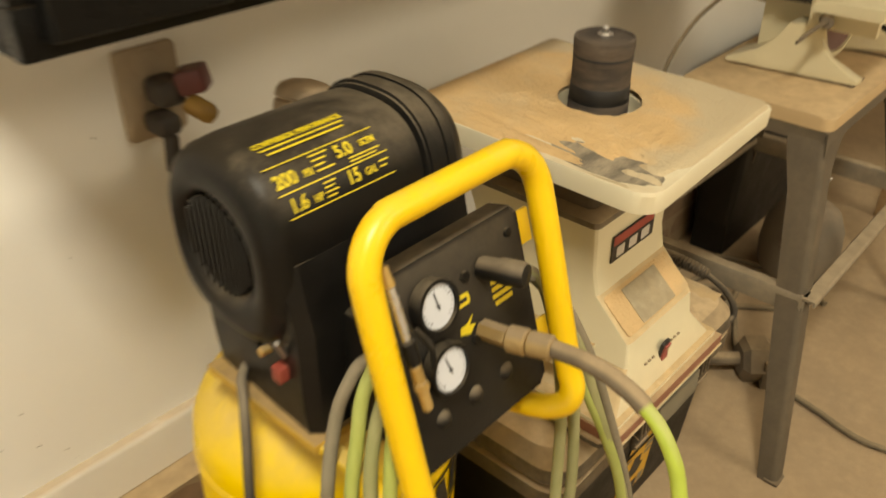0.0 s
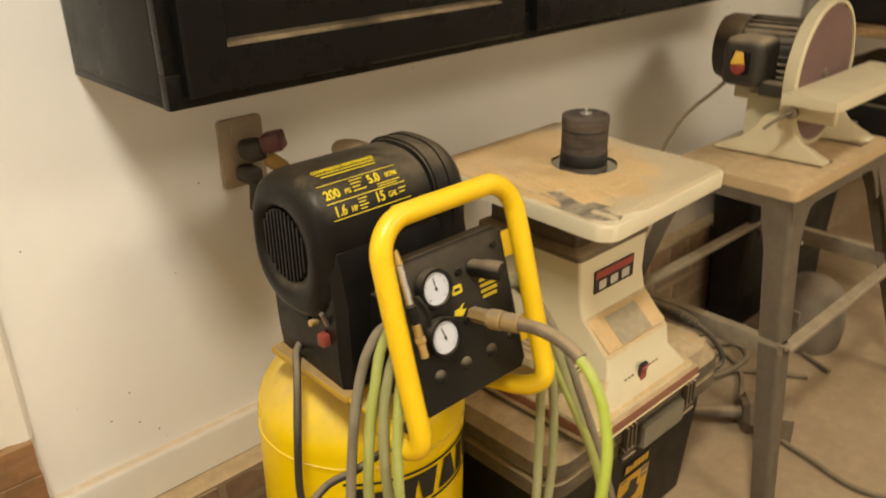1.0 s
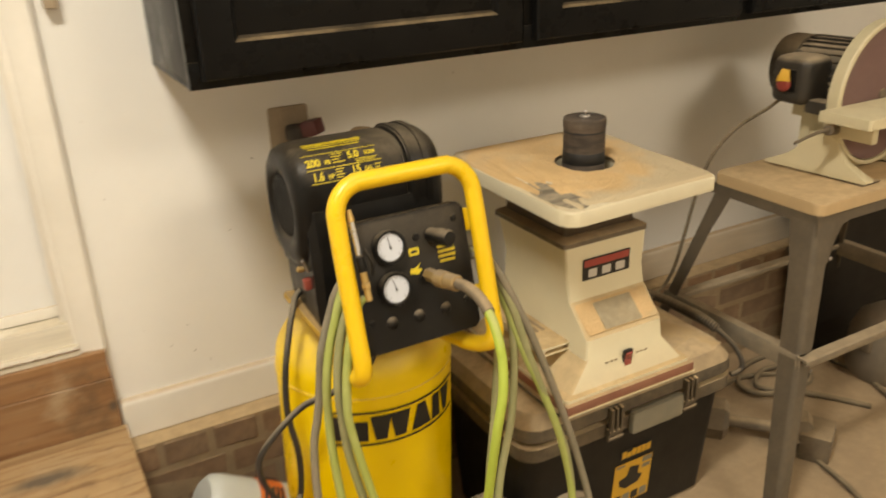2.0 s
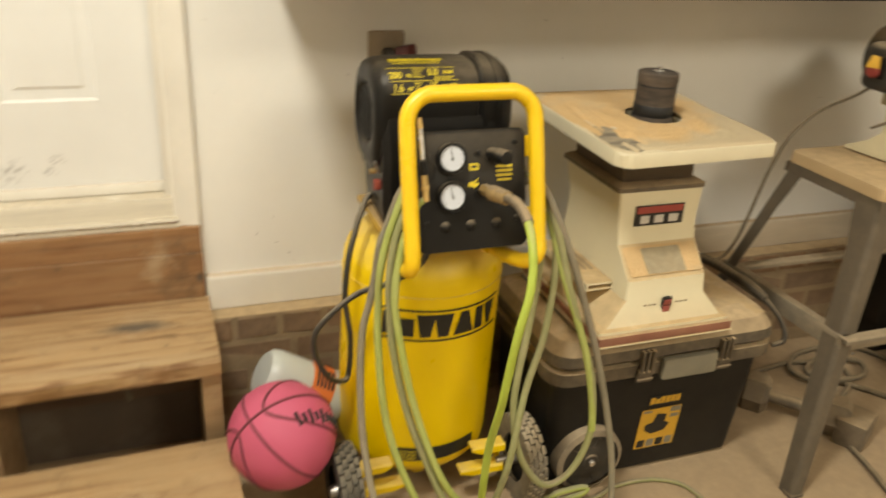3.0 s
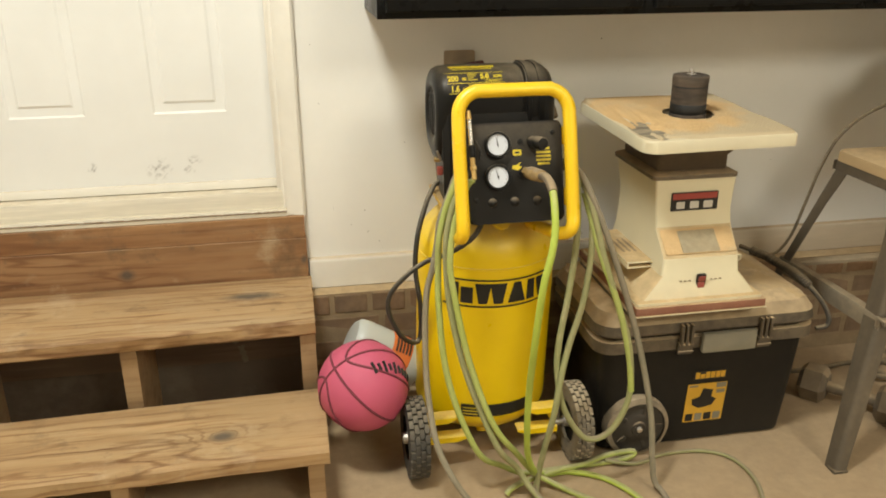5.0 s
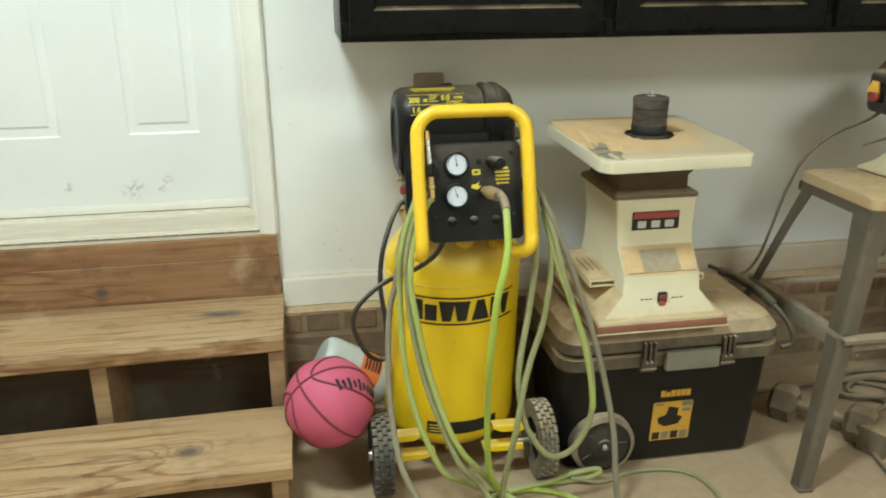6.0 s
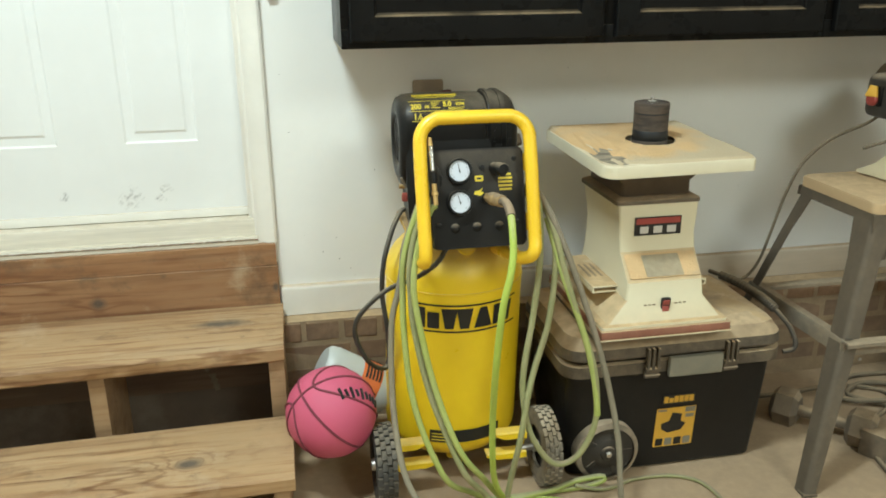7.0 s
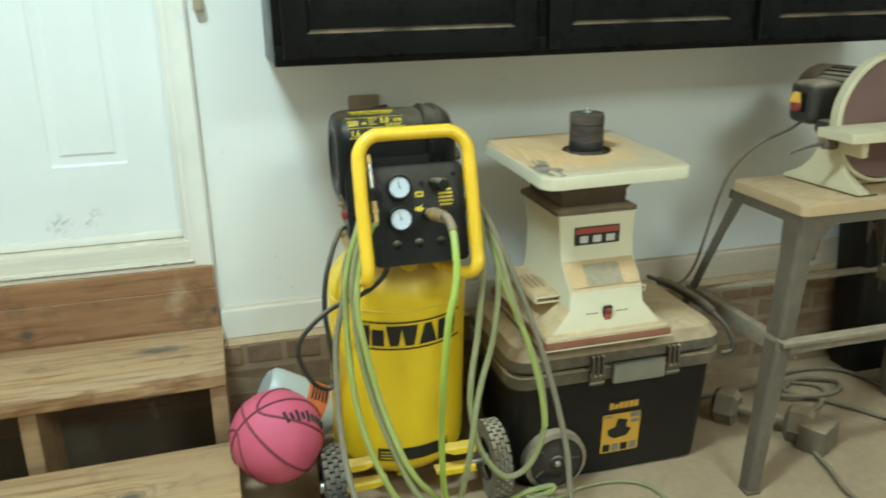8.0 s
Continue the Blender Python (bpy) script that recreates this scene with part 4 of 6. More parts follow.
for words, size, u0, mid, wide in prints:
    p = text_mesh(words, size, Matrix.Translation((0, 0, 0.0004)))
    zs = [v.co.y for v in p.verts]
    for v in p.verts:
        v.co.x, v.co.y = LX + u0 + v.co.x * wide, mid + (min(zs) + max(zs)) / 2 - v.co.y
    for f3 in p.faces:
        f3.normal_flip()
    part("print", on_shroud(p), M_YINK, shroud)
bars = [(LX + 0.002, LX + 0.094, 0.0125, 0.0142), (LX + 0.006, LX + 0.090, 0.0172, 0.0188), (LX - 0.010, LX + 0.112, 0.0272, 0.0280), (LX - 0.008, LX + 0.114, 0.0452, 0.0460), (LX - 0.006, LX + 0.116, 0.0592, 0.0600)]
for r_ in range(4):
    bars.append((LX + 0.036, LX + 0.056 - 0.004 * (r_ % 3), 0.0300 + 0.0034 * r_, 0.0311 + 0.0034 * r_))
    bars.append((LX + 0.036, LX + 0.050 - 0.003 * (r_ % 2), 0.0480 + 0.0027 * r_, 0.0490 + 0.0027 * r_))
for r_ in range(2):
    bars.append((LX + 0.072, LX + 0.108 - 0.005 * r_, 0.0408 + 0.0022 * r_, 0.0417 + 0.0022 * r_))
    bars.append((LX + 0.100, LX + 0.112 - 0.003 * r_, 0.0495 + 0.0032 * r_, 0.0506 + 0.0032 * r_))
for x0, x1, d0, d1 in bars:
    q = bar(x0, x1, d0, d1)
    bmesh.ops.translate(q, verts=q.verts, vec=(0, 0, 0.0006))
    part("print_bar", lab(q), M_YINK, shroud)

# control panel: frame with u to the right, v up the panel, w out of it
PU, PV, PW = Vector((1, 0, 0)), Vector((0, 0.27, 0.963)).normalized(), Vector((0, -0.963, 0.27)).normalized()
PM = Matrix((PU, PV, PW)).transposed().to_4x4()
PM.translation = Vector((0.035, -0.503, 0.80))


def pp(u, v, w=0.0):
    return PM @ Vector((u, v, w))


def pm(u, v, w=0.0):
    return PM @ Matrix.Translation((u, v, w))


outline = []
for u, v in rounded(0.196, 0.203, 0.009):
    outline.append((u + 0.004, v - 0.004))
panel = part("control_panel", prism(outline, pm(0, 0, -0.028), 0.028, 0.006), M_PANEL, comp)
part("panel_bridge", box(-0.05, 0.12, -0.475, -0.42, 0.70, 0.84, 0.01), M_BLK, comp)
for u in (-0.048, -0.002, 0.045):
    part("panel_boss", lathe([(0.0105, -0.001), (0.0085, 0.0020), (0.006, 0.0040), (0.003, 0.0050), (0.0, 0.0052)], pm(u, -0.063, 0.0), 20), M_PANEL, panel)
for u, v in ((0.083, 0.074), (-0.081, -0.056), (0.083, -0.056)):
    part("screw", lathe([(0.0052, 0), (0.0046, 0.0025), (0.0, 0.003)], pm(u, v, 0.0), 14), M_BLK, panel)
for (u, v), ang in (((-0.035, 0.053), 100), ((-0.037, -0.011), 105)):
    g = part("pressure_gauge", lathe([(0.022, 0), (0.0260, 0.002), (0.0265, 0.012), (0.0252, 0.0155), (0.0218, 0.0155), (0.0208, 0.0115), (0.0, 0.0115)], pm(u, v, 0.0), 36), M_BLK, comp)
    part("dial", lathe([(0.0207, 0), (0.0207, 0.0006)], pm(u, v, 0.0118), 32), M_DIAL, g)
    tk = bmesh.new()
    for k in range(21):
        a = radians(-45 + 270 * k / 20)
        ln = 0.0035 if k % 5 == 0 else 0.002
        tk = box(0.0188 - ln, 0.0188, -0.0003, 0.0003, 0, 0.0003, 0, m=pm(u, v, 0.0126) @ Matrix.Rotation(a, 4, "Z"), bm=tk)
    part("dial_marks", tk, M_INK, g)
    part("needle", box(-0.004, 0.015, -0.0006, 0.0006, 0, 0.0006, 0, m=pm(u, v, 0.0130) @ Matrix.Rotation(radians(ang), 4, "Z")), M_INK, g)
    part("needle_hub", lathe([(0.0018, 0), (0.0018, 0.0012)], pm(u, v, 0.0126), 12), M_INK, g)
part("regulator_knob", lathe([(0.010, 0), (0.0115, 0.004), (0.0115, 0.02), (0.0130, 0.023), (0.0130, 0.045), (0.011, 0.049), (0.0, 0.050)], pm(0.038, 0.057) @ pose(0, 0, 0, 8, 12, 0), 20), M_PANEL, comp, "dusty black regulator knob")
part("port", lathe([(0.0055, 0), (0.0055, 0.004)], pm(0.014, 0.058), 6), M_BLK, panel)
part("port", lathe([(0.0055, 0), (0.0055, 0.004)], pm(0.013, -0.008), 6), M_BLK, panel)
part("icon", prism(rounded(0.018, 0.012, 0.003), pm(0.007, 0.036), 0.0006), M_YINK, panel)
part("icon_bar", prism(rounded(0.010, 0.004, 0.001), pm(0.007, 0.036, 0.0007), 0.0004), M_INK, panel)
part("icon", prism([(-0.011, -0.004), (0.002, -0.008), (0.011, -0.001), (0.003, 0.001), (0.009, 0.009), (-0.001, 0.003), (-0.009, 0.003)], pm(0.006, 0.008), 0.0006), M_YINK, panel)
for r_, w in enumerate((0.026, 0.030, 0.030, 0.030, 0.026)):
    part("warning_print", prism(rounded(w, 0.0045, 0.001), pm(0.062, 0.042 - 0.0076 * r_), 0.0006), M_YINK, panel)
for v in (0.066, -0.058):
    part("side_tab", box(0.1030, 0.126, v - 0.018, v + 0.018, -0.010, -0.006, 0.001, m=PM), M_HANDLE, comp)

# handle
hp = []
xl, xr = -0.080, 0.146


def hv(x, z):
    return Vector((x, -0.486 - 0.272 * (0.960 - z), z))


R_ = 0.046
for p in ((-0.0860, -0.478, 0.694), (-0.0855, -0.492, 0.684), (-0.0845, -0.512, 0.677), (-0.0835, -0.535, 0.675), (-0.0820, -0.551, 0.683)):
    hp.append(Vector(p))
for z in (0.702, 0.75, 0.81, 0.87):
    hp.append(hv(xl - 0.001, z))
for k in range(7):
    a = radians(180 - 15 * k)
    hp.append(hv(xl + R_ + R_ * math.cos(a), 0.960 - R_ + R_ * math.sin(a)))
for k in range(7):
    a = radians(90 - 15 * k)
    hp.append(hv(xr - R_ + R_ * math.cos(a), 0.960 - R_ + R_ * math.sin(a)))
for z in (0.87, 0.81, 0.75, 0.715):
    hp.append(hv(xr + 0.001, z))
for p in ((0.145, -0.560, 0.697), (0.136, -0.558, 0.681), (0.122, -0.53, 0.670), (0.111, -0.45, 0.657), (0.106, -0.383, 0.645)):
    hp.append(Vector(p))
part("handle_bracket", box(-0.093, -0.075, -0.492, -0.425, 0.6935, 0.7005, 0.002), M_YEL, comp)
part("handle", tube(hp, 0.0138, 16, 4), M_HANDLE, comp, "bright yellow tubular handle")

# brass outlet coupler and blow gun
c0, c1, c2 = pp(0.024, -0.003), Vector((0.0590, -0.536, 0.803)), Vector((0.0690, -0.580, 0.808))
cb = rod(c0, c1, 0.0105, 6, 0.001)
cb = rod(c1, c1.lerp(c2, 0.45), 0.0135, 16, 0.002, bm=cb)
cb = rod(c1.lerp(c2, 0.46), c2, 0.0125, 16, 0.002, bm=cb)
part("coupler", cb, M_DBRASS, comp, "dusty brass quick coupler")
gun = thing("blow_gun", (-0.062, -0.52, 0.80), "brass and chrome air blow gun hanging on the handle", "blow gun", shift=CS)
g0, g1 = Vector((-0.060, -0.497, 0.925)), Vector((-0.056, -0.541, 0.797))
gd = (g1 - g0)
part("nozzle", rod(g0, g0 + gd * 0.13, 0.0035, 12, r2=0.0055), M_BRASS, gun)
part("barrel", rod(g0 + gd * 0.13, g0 + gd * 0.50, 0.0046, 14, 0.001), M_CHROME, gun)
part("grip", rod(g0 + gd * 0.50, g0 + gd * 0.68, 0.0068, 12, 0.002), M_BLK, gun)
fitb = rod(g0 + gd * 0.68, g0 + gd * 0.80, 0.0055, 10, 0.001)
fitb = rod(g0 + gd * 0.80, g0 + gd * 0.86, 0.0072, 6, 0.001, bm=fitb)
fitb = rod(g0 + gd * 0.86, g1, 0.005, 12, 0.001, bm=fitb)
part("fitting", fitb, M_BRASS, gun)
part("trigger", tube([g0 + gd * 0.42 + Vector((0.006, -0.008, 0)), g0 + gd * 0.55 + Vector((0.012, -0.014, 0)), g0 + gd * 0.70 + Vector((0.010, -0.012, 0))], 0.0028, 8), M_BLK, gun)

# mains cord of the compressor
single("power_cord", tube([(-0.073, -0.291, 0.7341), (-0.088, -0.303, 0.7294), (-0.100, -0.320, 0.7172), (-0.115, -0.340, 0.6944), (-0.137, -0.364, 0.6344), (-0.144, -0.368, 0.5563), (-0.135, -0.372, 0.4734), (-0.132, -0.353, 0.3914), (-0.144, -0.361, 0.369), (-0.180, -0.384, 0.3991), (-0.208, -0.395, 0.4629), (-0.206, -0.403, 0.5144), (-0.170, -0.412, 0.561), (-0.130, -0.414, 0.5896), (-0.101, -0.435, 0.6087), (-0.076, -0.448, 0.6239), (-0.052, -0.463, 0.6449), (-0.027, -0.468, 0.6706), (-0.002, -0.452, 0.7135)], 0.0056, 10), M_CORD, (-0.15, -0.36, 0.34), "black power cord looped beside the compressor", "power cord")

# ---- air hose loops ----
hose = thing("air_hose", (0.06, -0.62, 0), "lime green air hose, grey with dust, looped over the handle", "air hose")
HR = 0.0068
part("hose_end", tube([c2 + CS, (0.0745, -0.600, 0.823), (0.072, -0.630, 0.824), (0.070, -0.655, 0.819), (0.0685, -0.668, 0.8135)], 0.0086, 14), M_GREYBLK, hose, "dusty rubber sleeve")
part("hose_run", tube([(0.070, -0.655, 0.819), (0.066, -0.682, 0.806), (0.063, -0.702, 0.782), (0.061, -0.713, 0.755), (0.053, -0.725, 0.7172), (0.040, -0.730, 0.6659), (0.034, -0.724, 0.5973), (0.032, -0.708, 0.5086), (0.040, -0.662, 0.3952), (0.047, -0.637, 0.2816), (0.063, -0.602, 0.193), (0.097, -0.553, 0.1156), (0.140, -0.522, 0.08), (0.187, -0.520, 0.0775), (0.260, -0.557, 0.0775), (0.311, -0.636, 0.0775), (0.326, -0.737, 0.0775)], HR, 12), M_LIME, hose, "clean lime green length of hose")
part("hose_run", tube([(-0.040, -0.465, 0.8212), (-0.053, -0.451, 0.8128), (-0.067, -0.444, 0.7884), (-0.076, -0.439, 0.7603), (-0.091, -0.443, 0.7229), (-0.103, -0.450, 0.6944), (-0.109, -0.448, 0.642), (-0.120, -0.454, 0.5896), (-0.134, -0.461, 0.5372), (-0.141, -0.476, 0.4429), (-0.142, -0.510, 0.3248), (-0.132, -0.567, 0.226), (-0.103, -0.611, 0.1619), (-0.062, -0.638, 0.1032), (-0.034, -0.709, 0.0775), (0.021, -0.834, 0.0775), (0.086, -0.958, 0.0775)], HR, 12), M_GREYHOSE, hose)
part("hose_run", tube([(-0.040, -0.469, 0.8259), (-0.053, -0.468, 0.8184), (-0.069, -0.468, 0.7931), (-0.084, -0.475, 0.7585), (-0.099, -0.481, 0.7191), (-0.111, -0.488, 0.6678), (-0.113, -0.485, 0.603), (-0.114, -0.495, 0.5248), (-0.106, -0.512, 0.4019), (-0.086, -0.536, 0.3046), (-0.051, -0.556, 0.2117), (-0.023, -0.555, 0.1664), (0.024, -0.536, 0.1281), (0.072, -0.518, 0.0908), (0.140, -0.507, 0.0783), (0.225, -0.502, 0.0775), (0.292, -0.502, 0.0783), (0.333, -0.509, 0.0883), (0.353, -0.510, 0.0982), (0.344, -0.506, 0.1049), (0.284, -0.499, 0.0949), (0.226, -0.513, 0.0883), (0.168, -0.522, 0.0883), (0.081, -0.548, 0.0899), (0.039, -0.567, 0.0883), (0.024, -0.574, 0.0783)], HR, 12), M_LIMED, hose)
part("hose_run", tube([(-0.041, -0.481, 0.8072), (-0.054, -0.483, 0.7978), (-0.069, -0.484, 0.7697), (-0.087, -0.493, 0.7275), (-0.100, -0.506, 0.6706), (-0.100, -0.510, 0.6106), (-0.095, -0.519, 0.5344), (-0.073, -0.542, 0.4134), (-0.042, -0.571, 0.3147), (-0.002, -0.596, 0.2171), (0.044, -0.580, 0.153), (0.071, -0.593, 0.1074), (0.102, -0.631, 0.08), (0.145, -0.738, 0.0775), (0.200, -0.882, 0.0775)], HR, 12), M_HOSE, hose)
part("hose_run", tube([(-0.041, -0.491, 0.7931), (-0.053, -0.495, 0.7838), (-0.069, -0.503, 0.751), (-0.085, -0.515, 0.704), (-0.095, -0.525, 0.6468), (-0.092, -0.529, 0.5877), (-0.066, -0.552, 0.44), (-0.032, -0.585, 0.322), (-0.001, -0.596, 0.254), (0.037, -0.587, 0.2002), (0.077, -0.564, 0.1364), (0.105, -0.554, 0.1032), (0.167, -0.588, 0.0783), (0.225, -0.645, 0.0775), (0.307, -0.737, 0.0775), (0.419, -0.833, 0.0775)], HR, 12), M_LIMED, hose)
part("hose_run", tube([(0.158, -0.441, 0.8072), (0.177, -0.483, 0.7978), (0.174, -0.521, 0.6754), (0.156, -0.539, 0.5439), (0.137, -0.553, 0.4486), (0.133, -0.560, 0.3763), (0.149, -0.574, 0.2852), (0.201, -0.580, 0.2091), (0.260, -0.578, 0.2224), (0.298, -0.573, 0.3064), (0.291, -0.563, 0.4248), (0.260, -0.550, 0.5267), (0.230, -0.535, 0.6258), (0.209, -0.510, 0.721), (0.184, -0.470, 0.7931), (0.158, -0.431, 0.8072)], HR, 12), M_HOSE, hose)
part("hose_run", tube([(0.159, -0.434, 0.7978), (0.191, -0.473, 0.7856), (0.211, -0.508, 0.683), (0.194, -0.536, 0.542), (0.159, -0.554, 0.4343), (0.141, -0.570, 0.3772), (0.123, -0.582, 0.2788), (0.108, -0.565, 0.1672), (0.100, -0.560, 0.0991), (0.086, -0.593, 0.0775), (0.051, -0.720, 0.0775)], HR, 12), M_HOSE, hose)
part("hose_run", tube([(0.153, -0.445, 0.7931), (0.182, -0.484, 0.7987), (0.228, -0.517, 0.6954), (0.278, -0.534, 0.5572), (0.309, -0.547, 0.4553), (0.335, -0.560, 0.3506), (0.351, -0.581, 0.2466), (0.353, -0.605, 0.1464), (0.360, -0.613, 0.0949), (0.373, -0.640, 0.0775), (0.364, -0.718, 0.0775), (0.333, -0.833, 0.0775)], HR, 12), M_GREYHOSE, hose)
part("hose_run", tube([(0.197, -0.487, 0.751), (0.223, -0.528, 0.6373), (0.247, -0.544, 0.5658), (0.273, -0.557, 0.4848), (0.294, -0.566, 0.3895), (0.300, -0.575, 0.3156)], HR * 1.02, 12), M_LIMED, hose)
part("hose_run", tube([(0.283, -0.506, 0.0883), (0.340, -0.518, 0.0783), (0.388, -0.511, 0.076), (0.434, -0.494, 0.076), (0.527, -0.497, 0.076), (0.591, -0.538, 0.076), (0.603, -0.630, 0.076), (0.564, -0.737, 0.076)], 0.005, 10), M_HOSE, hose)

# ---- spindle sander on the toolbox ----
sand = thing("spindle_sander", (0.476, -0.35, 0.446), "cream benchtop spindle sander buried in sawdust, on the toolbox", "spindle sander", shift=(0.005, 0.010, 0.0155))
part("base_board", box(0.313, 0.620, -0.539, -0.165, 0.4565, 0.4745, 0.002), M_REDBOARD, sand, "red-brown base board")
part("base_lip", box(0.311, 0.622, -0.541, -0.163, 0.4535, 0.4560, 0.001), M_CREAM, sand, "thin pale lip under the base")
SB = 0.475


def ring4(x0, x1, y0, y1, z, r=0.010, n=3):
    cx, cy = (x0 + x1) / 2, (y0 + y1) / 2
    return [(cx + u, cy + v, z) for u, v in rounded(x1 - x0, y1 - y0, r, n)]


col = [ring4(0.317, 0.616, -0.530, -0.180, SB, 0.008), ring4(0.317, 0.616, -0.530, -0.180, SB + 0.006, 0.008), ring4(0.332, 0.602, -0.522, -0.190, SB + 0.010, 0.008), ring4(0.380, 0.566, -0.504, -0.205, 0.532, 0.008), ring4(0.384, 0.564, -0.499, -0.215, 0.570, 0.008), ring4(0.386, 0.569, -0.442, -0.220, 0.624, 0.008), ring4(0.385, 0.569, -0.434, -0.225, 0.66, 0.008), ring4(0.380, 0.574, -0.433, -0.205, 0.731, 0.008)]
housing = part("housing", loft(col), M_CREAM, sand, smooth=25)
part("top_plate", loft([ring4(0.374, 0.576, -0.436, -0.20, 0.7315), ring4(0.374, 0.576, -0.436, -0.20, 0.740), ring4(0.384, 0.564, -0.425, -0.21, 0.746)]), M_GREYBLK, sand, "dusty dark top plate")
part("neck", loft([ring4(0.392, 0.558, -0.415, -0.215, 0.7465), ring4(0.392, 0.558, -0.415, -0.215, 0.776), ring4(0.376, 0.572, -0.43, -0.205, 0.797), ring4(0.366, 0.580, -0.44, -0.20, 0.8265)]), M_NECK, sand)
TMX = Matrix.Translation((0.468, -0.351, 0.8275)) @ pose(0, 0, 0, 2.4, 0, 2.2)
tbl = bmesh.new()
ol = []
for cx_, cy_, a0_, r_ in ((0.174, 0.183, 0, 0.010), (-0.174, 0.183, 90, 0.010), (-0.174, -0.183, 180, 0.034), (0.174, -0.183, 270, 0.014)):
    for k in range(7):
        a = radians(a0_ + 15 * k)
        ol.append((cx_ - math.copysign(r_, cx_) + r_ * math.cos(a), cy_ - math.copysign(r_, cy_) + r_ * math.sin(a)))
ol = [(a[0] + (c[0] - a[0]) * q / 4, a[1] + (c[1] - a[1]) * q / 4) for a, c in zip(ol, ol[1:] + ol[:1]) for q in range(4)]
no = len(ol)
HX, HY = 0.010, -0.004
hole = [(HX + 0.056 * math.cos(2 * math.pi * k / no + math.pi / 8), HY + 0.056 * math.sin(2 * math.pi * k / no + math.pi / 8)) for k in range(no)]
rings = []
for pts, zz in ((hole, 0.003), (ol, 0.0), (ol, 0.0), (ol, 0.0225), (ol, 0.0265), (hole, 0.0265), (hole, 0.003)):
    s = 1.0
    if zz == 0.0265 and pts is ol:
        s = 0.99
    rings.append([TMX @ Vector((x * s, y * s, zz)) for x, y in pts])
part("table", loft(rings, cap=False), M_TABLE, sand, "cream tilting table", smooth=30)
# sawdust lying on the table, thick round the spindle
sd = bmesh.new()
nr, na = 34, no
grid = []
r5 = random.Random(5)
for i in range(nr + 1):
    s = i / nr
    row = []
    for k in range(na):
        hx, hy = hole[k]
        ox, oy = ol[k]
        x, y = hx * (1 - s) + ox * 0.984 * s, hy * (1 - s) + oy * 0.984 * s
        d = math.hypot(x - HX, y - HY)
        h = 0.0045 * max(0, 1 - abs(d - 0.085) / 0.075) + 0.0034 * (noise.noise(Vector((x * 16, y * 16, 1.3))) + 0.12) + 0.0016 * noise.noise(Vector((x * 60, y * 60, 4.1))) - 0.0040 * max(0, s - 0.93) / 0.07 * (1.0 if y < 0.10 and x < 0.15 else 0.25) + 0.003 * max(0, y) / 0.2 + 0.0043
        u_, v_ = x + 0.146, y + 0.100
        bare = 0.018 * max(0, 0.80 - math.hypot(u_ / 0.060, v_ / 0.130) + 1.15 * noise.noise(Vector((x * 62, y * 30, 9)))) + 0.002 * max(0, 1 - math.hypot(x - 0.12, y + 0.13) / 0.08)
        row.append(sd.verts.new(TMX @ Vector((x, y, 0.0255 if i == nr else 0.0267 + h - bare))))
    grid.append(row)
for i in range(nr):
    for k in range(na):
        sd.faces.new((grid[i][k], grid[i][(k + 1) % na], grid[i + 1][(k + 1) % na], grid[i + 1][k]))
table_dust = single("sawdust_layer", sd, M_TABLEDUST, (0.48, -0.33, 0.852), "thick layer of pale sawdust on the sander table", "sawdust", kind="stuff", smooth=80)
table_dust.location += sand.location - ORG[sand.name]
grime = bmesh.new()
cv = [grime.verts.new(TMX @ Vector((-0.132 + (0.034 + 0.004 * noise.noise(Vector((3 * math.cos(a), 3 * math.sin(a), 2)))) * math.cos(a), -0.098 + (0.074 + 0.010 * noise.noise(Vector((4 * math.cos(a), 4 * math.sin(a), 7)))) * math.sin(a), 0.0268))) for a in [2 * math.pi * k / 40 for k in range(40)]]
grime.faces.new(cv)
part("grime", grime, mat("grime", (0.33, 0.27, 0.185), 0.85, 0, 0.3, 30, 0.2, alt=(0.15, 0.125, 0.09), altscale=26, altcut=(0.44, 0.60), stretch=(0.5, 1.7, 1)), sand)
SPX, SPY = 0.477, -0.355
part("spindle", lathe([(0.030, 0.742), (0.0400, 0.800), (0.0405, 0.862), (0.0394, 0.864), (0.0388, 0.868), (0.0388, 0.928), (0.0394, 0.930), (0.0396, 0.933), (0.0396, 0.943), (0.0388, 0.946), (0.036, 0.9470), (0.035, 0.9445), (0.010, 0.9445)], Matrix.Translation((SPX, SPY, 0)), 40), M_SPIN, sand, "worn dark abrasive drum")
for z0, z1, r_ in ((0.9220, 0.9235, 0.0393),):
    part("drum_groove", lathe([(0.0387, z0 - 0.001), (r_, z0), (r_, z1), (0.0387, z1 + 0.001)], Matrix.Translation((SPX, SPY, 0)), 40, cap=False), M_GRILL, sand)
part("drum_band", lathe([(0.0390, 0.861), (0.0398, 0.862), (0.0396, 0.884), (0.0388, 0.885)], Matrix.Translation((SPX, SPY, 0)), 40, cap=False), M_GRILL, sand, "dark band round the lower part of the drum")
part("spindle_nut", lathe([(0.0105, 0.945), (0.0105, 0.949), (0.0048, 0.949), (0.0048, 0.957), (0.003, 0.959)], Matrix.Translation((SPX, SPY, 0)), 16), M_CHROME, sand)
part("insert_ring", lathe([(0.0565, 0.826), (0.0565, 0.830), (0.048, 0.830), (0.048, 0.826), (0.0565, 0.826)], Matrix.Translation((SPX, SPY, 0)), 32, cap=False), M_SILV, sand)
nm = Matrix.Translation((0.4755, -0.4350, 0.680)) @ pose(0, 0, 0, 90, 0, 0)
plate = part("badge", prism(rounded(0.112, 0.043, 0.002), nm, 0.0012), M_INK, sand, "black badge with red stripe and silver shapes")
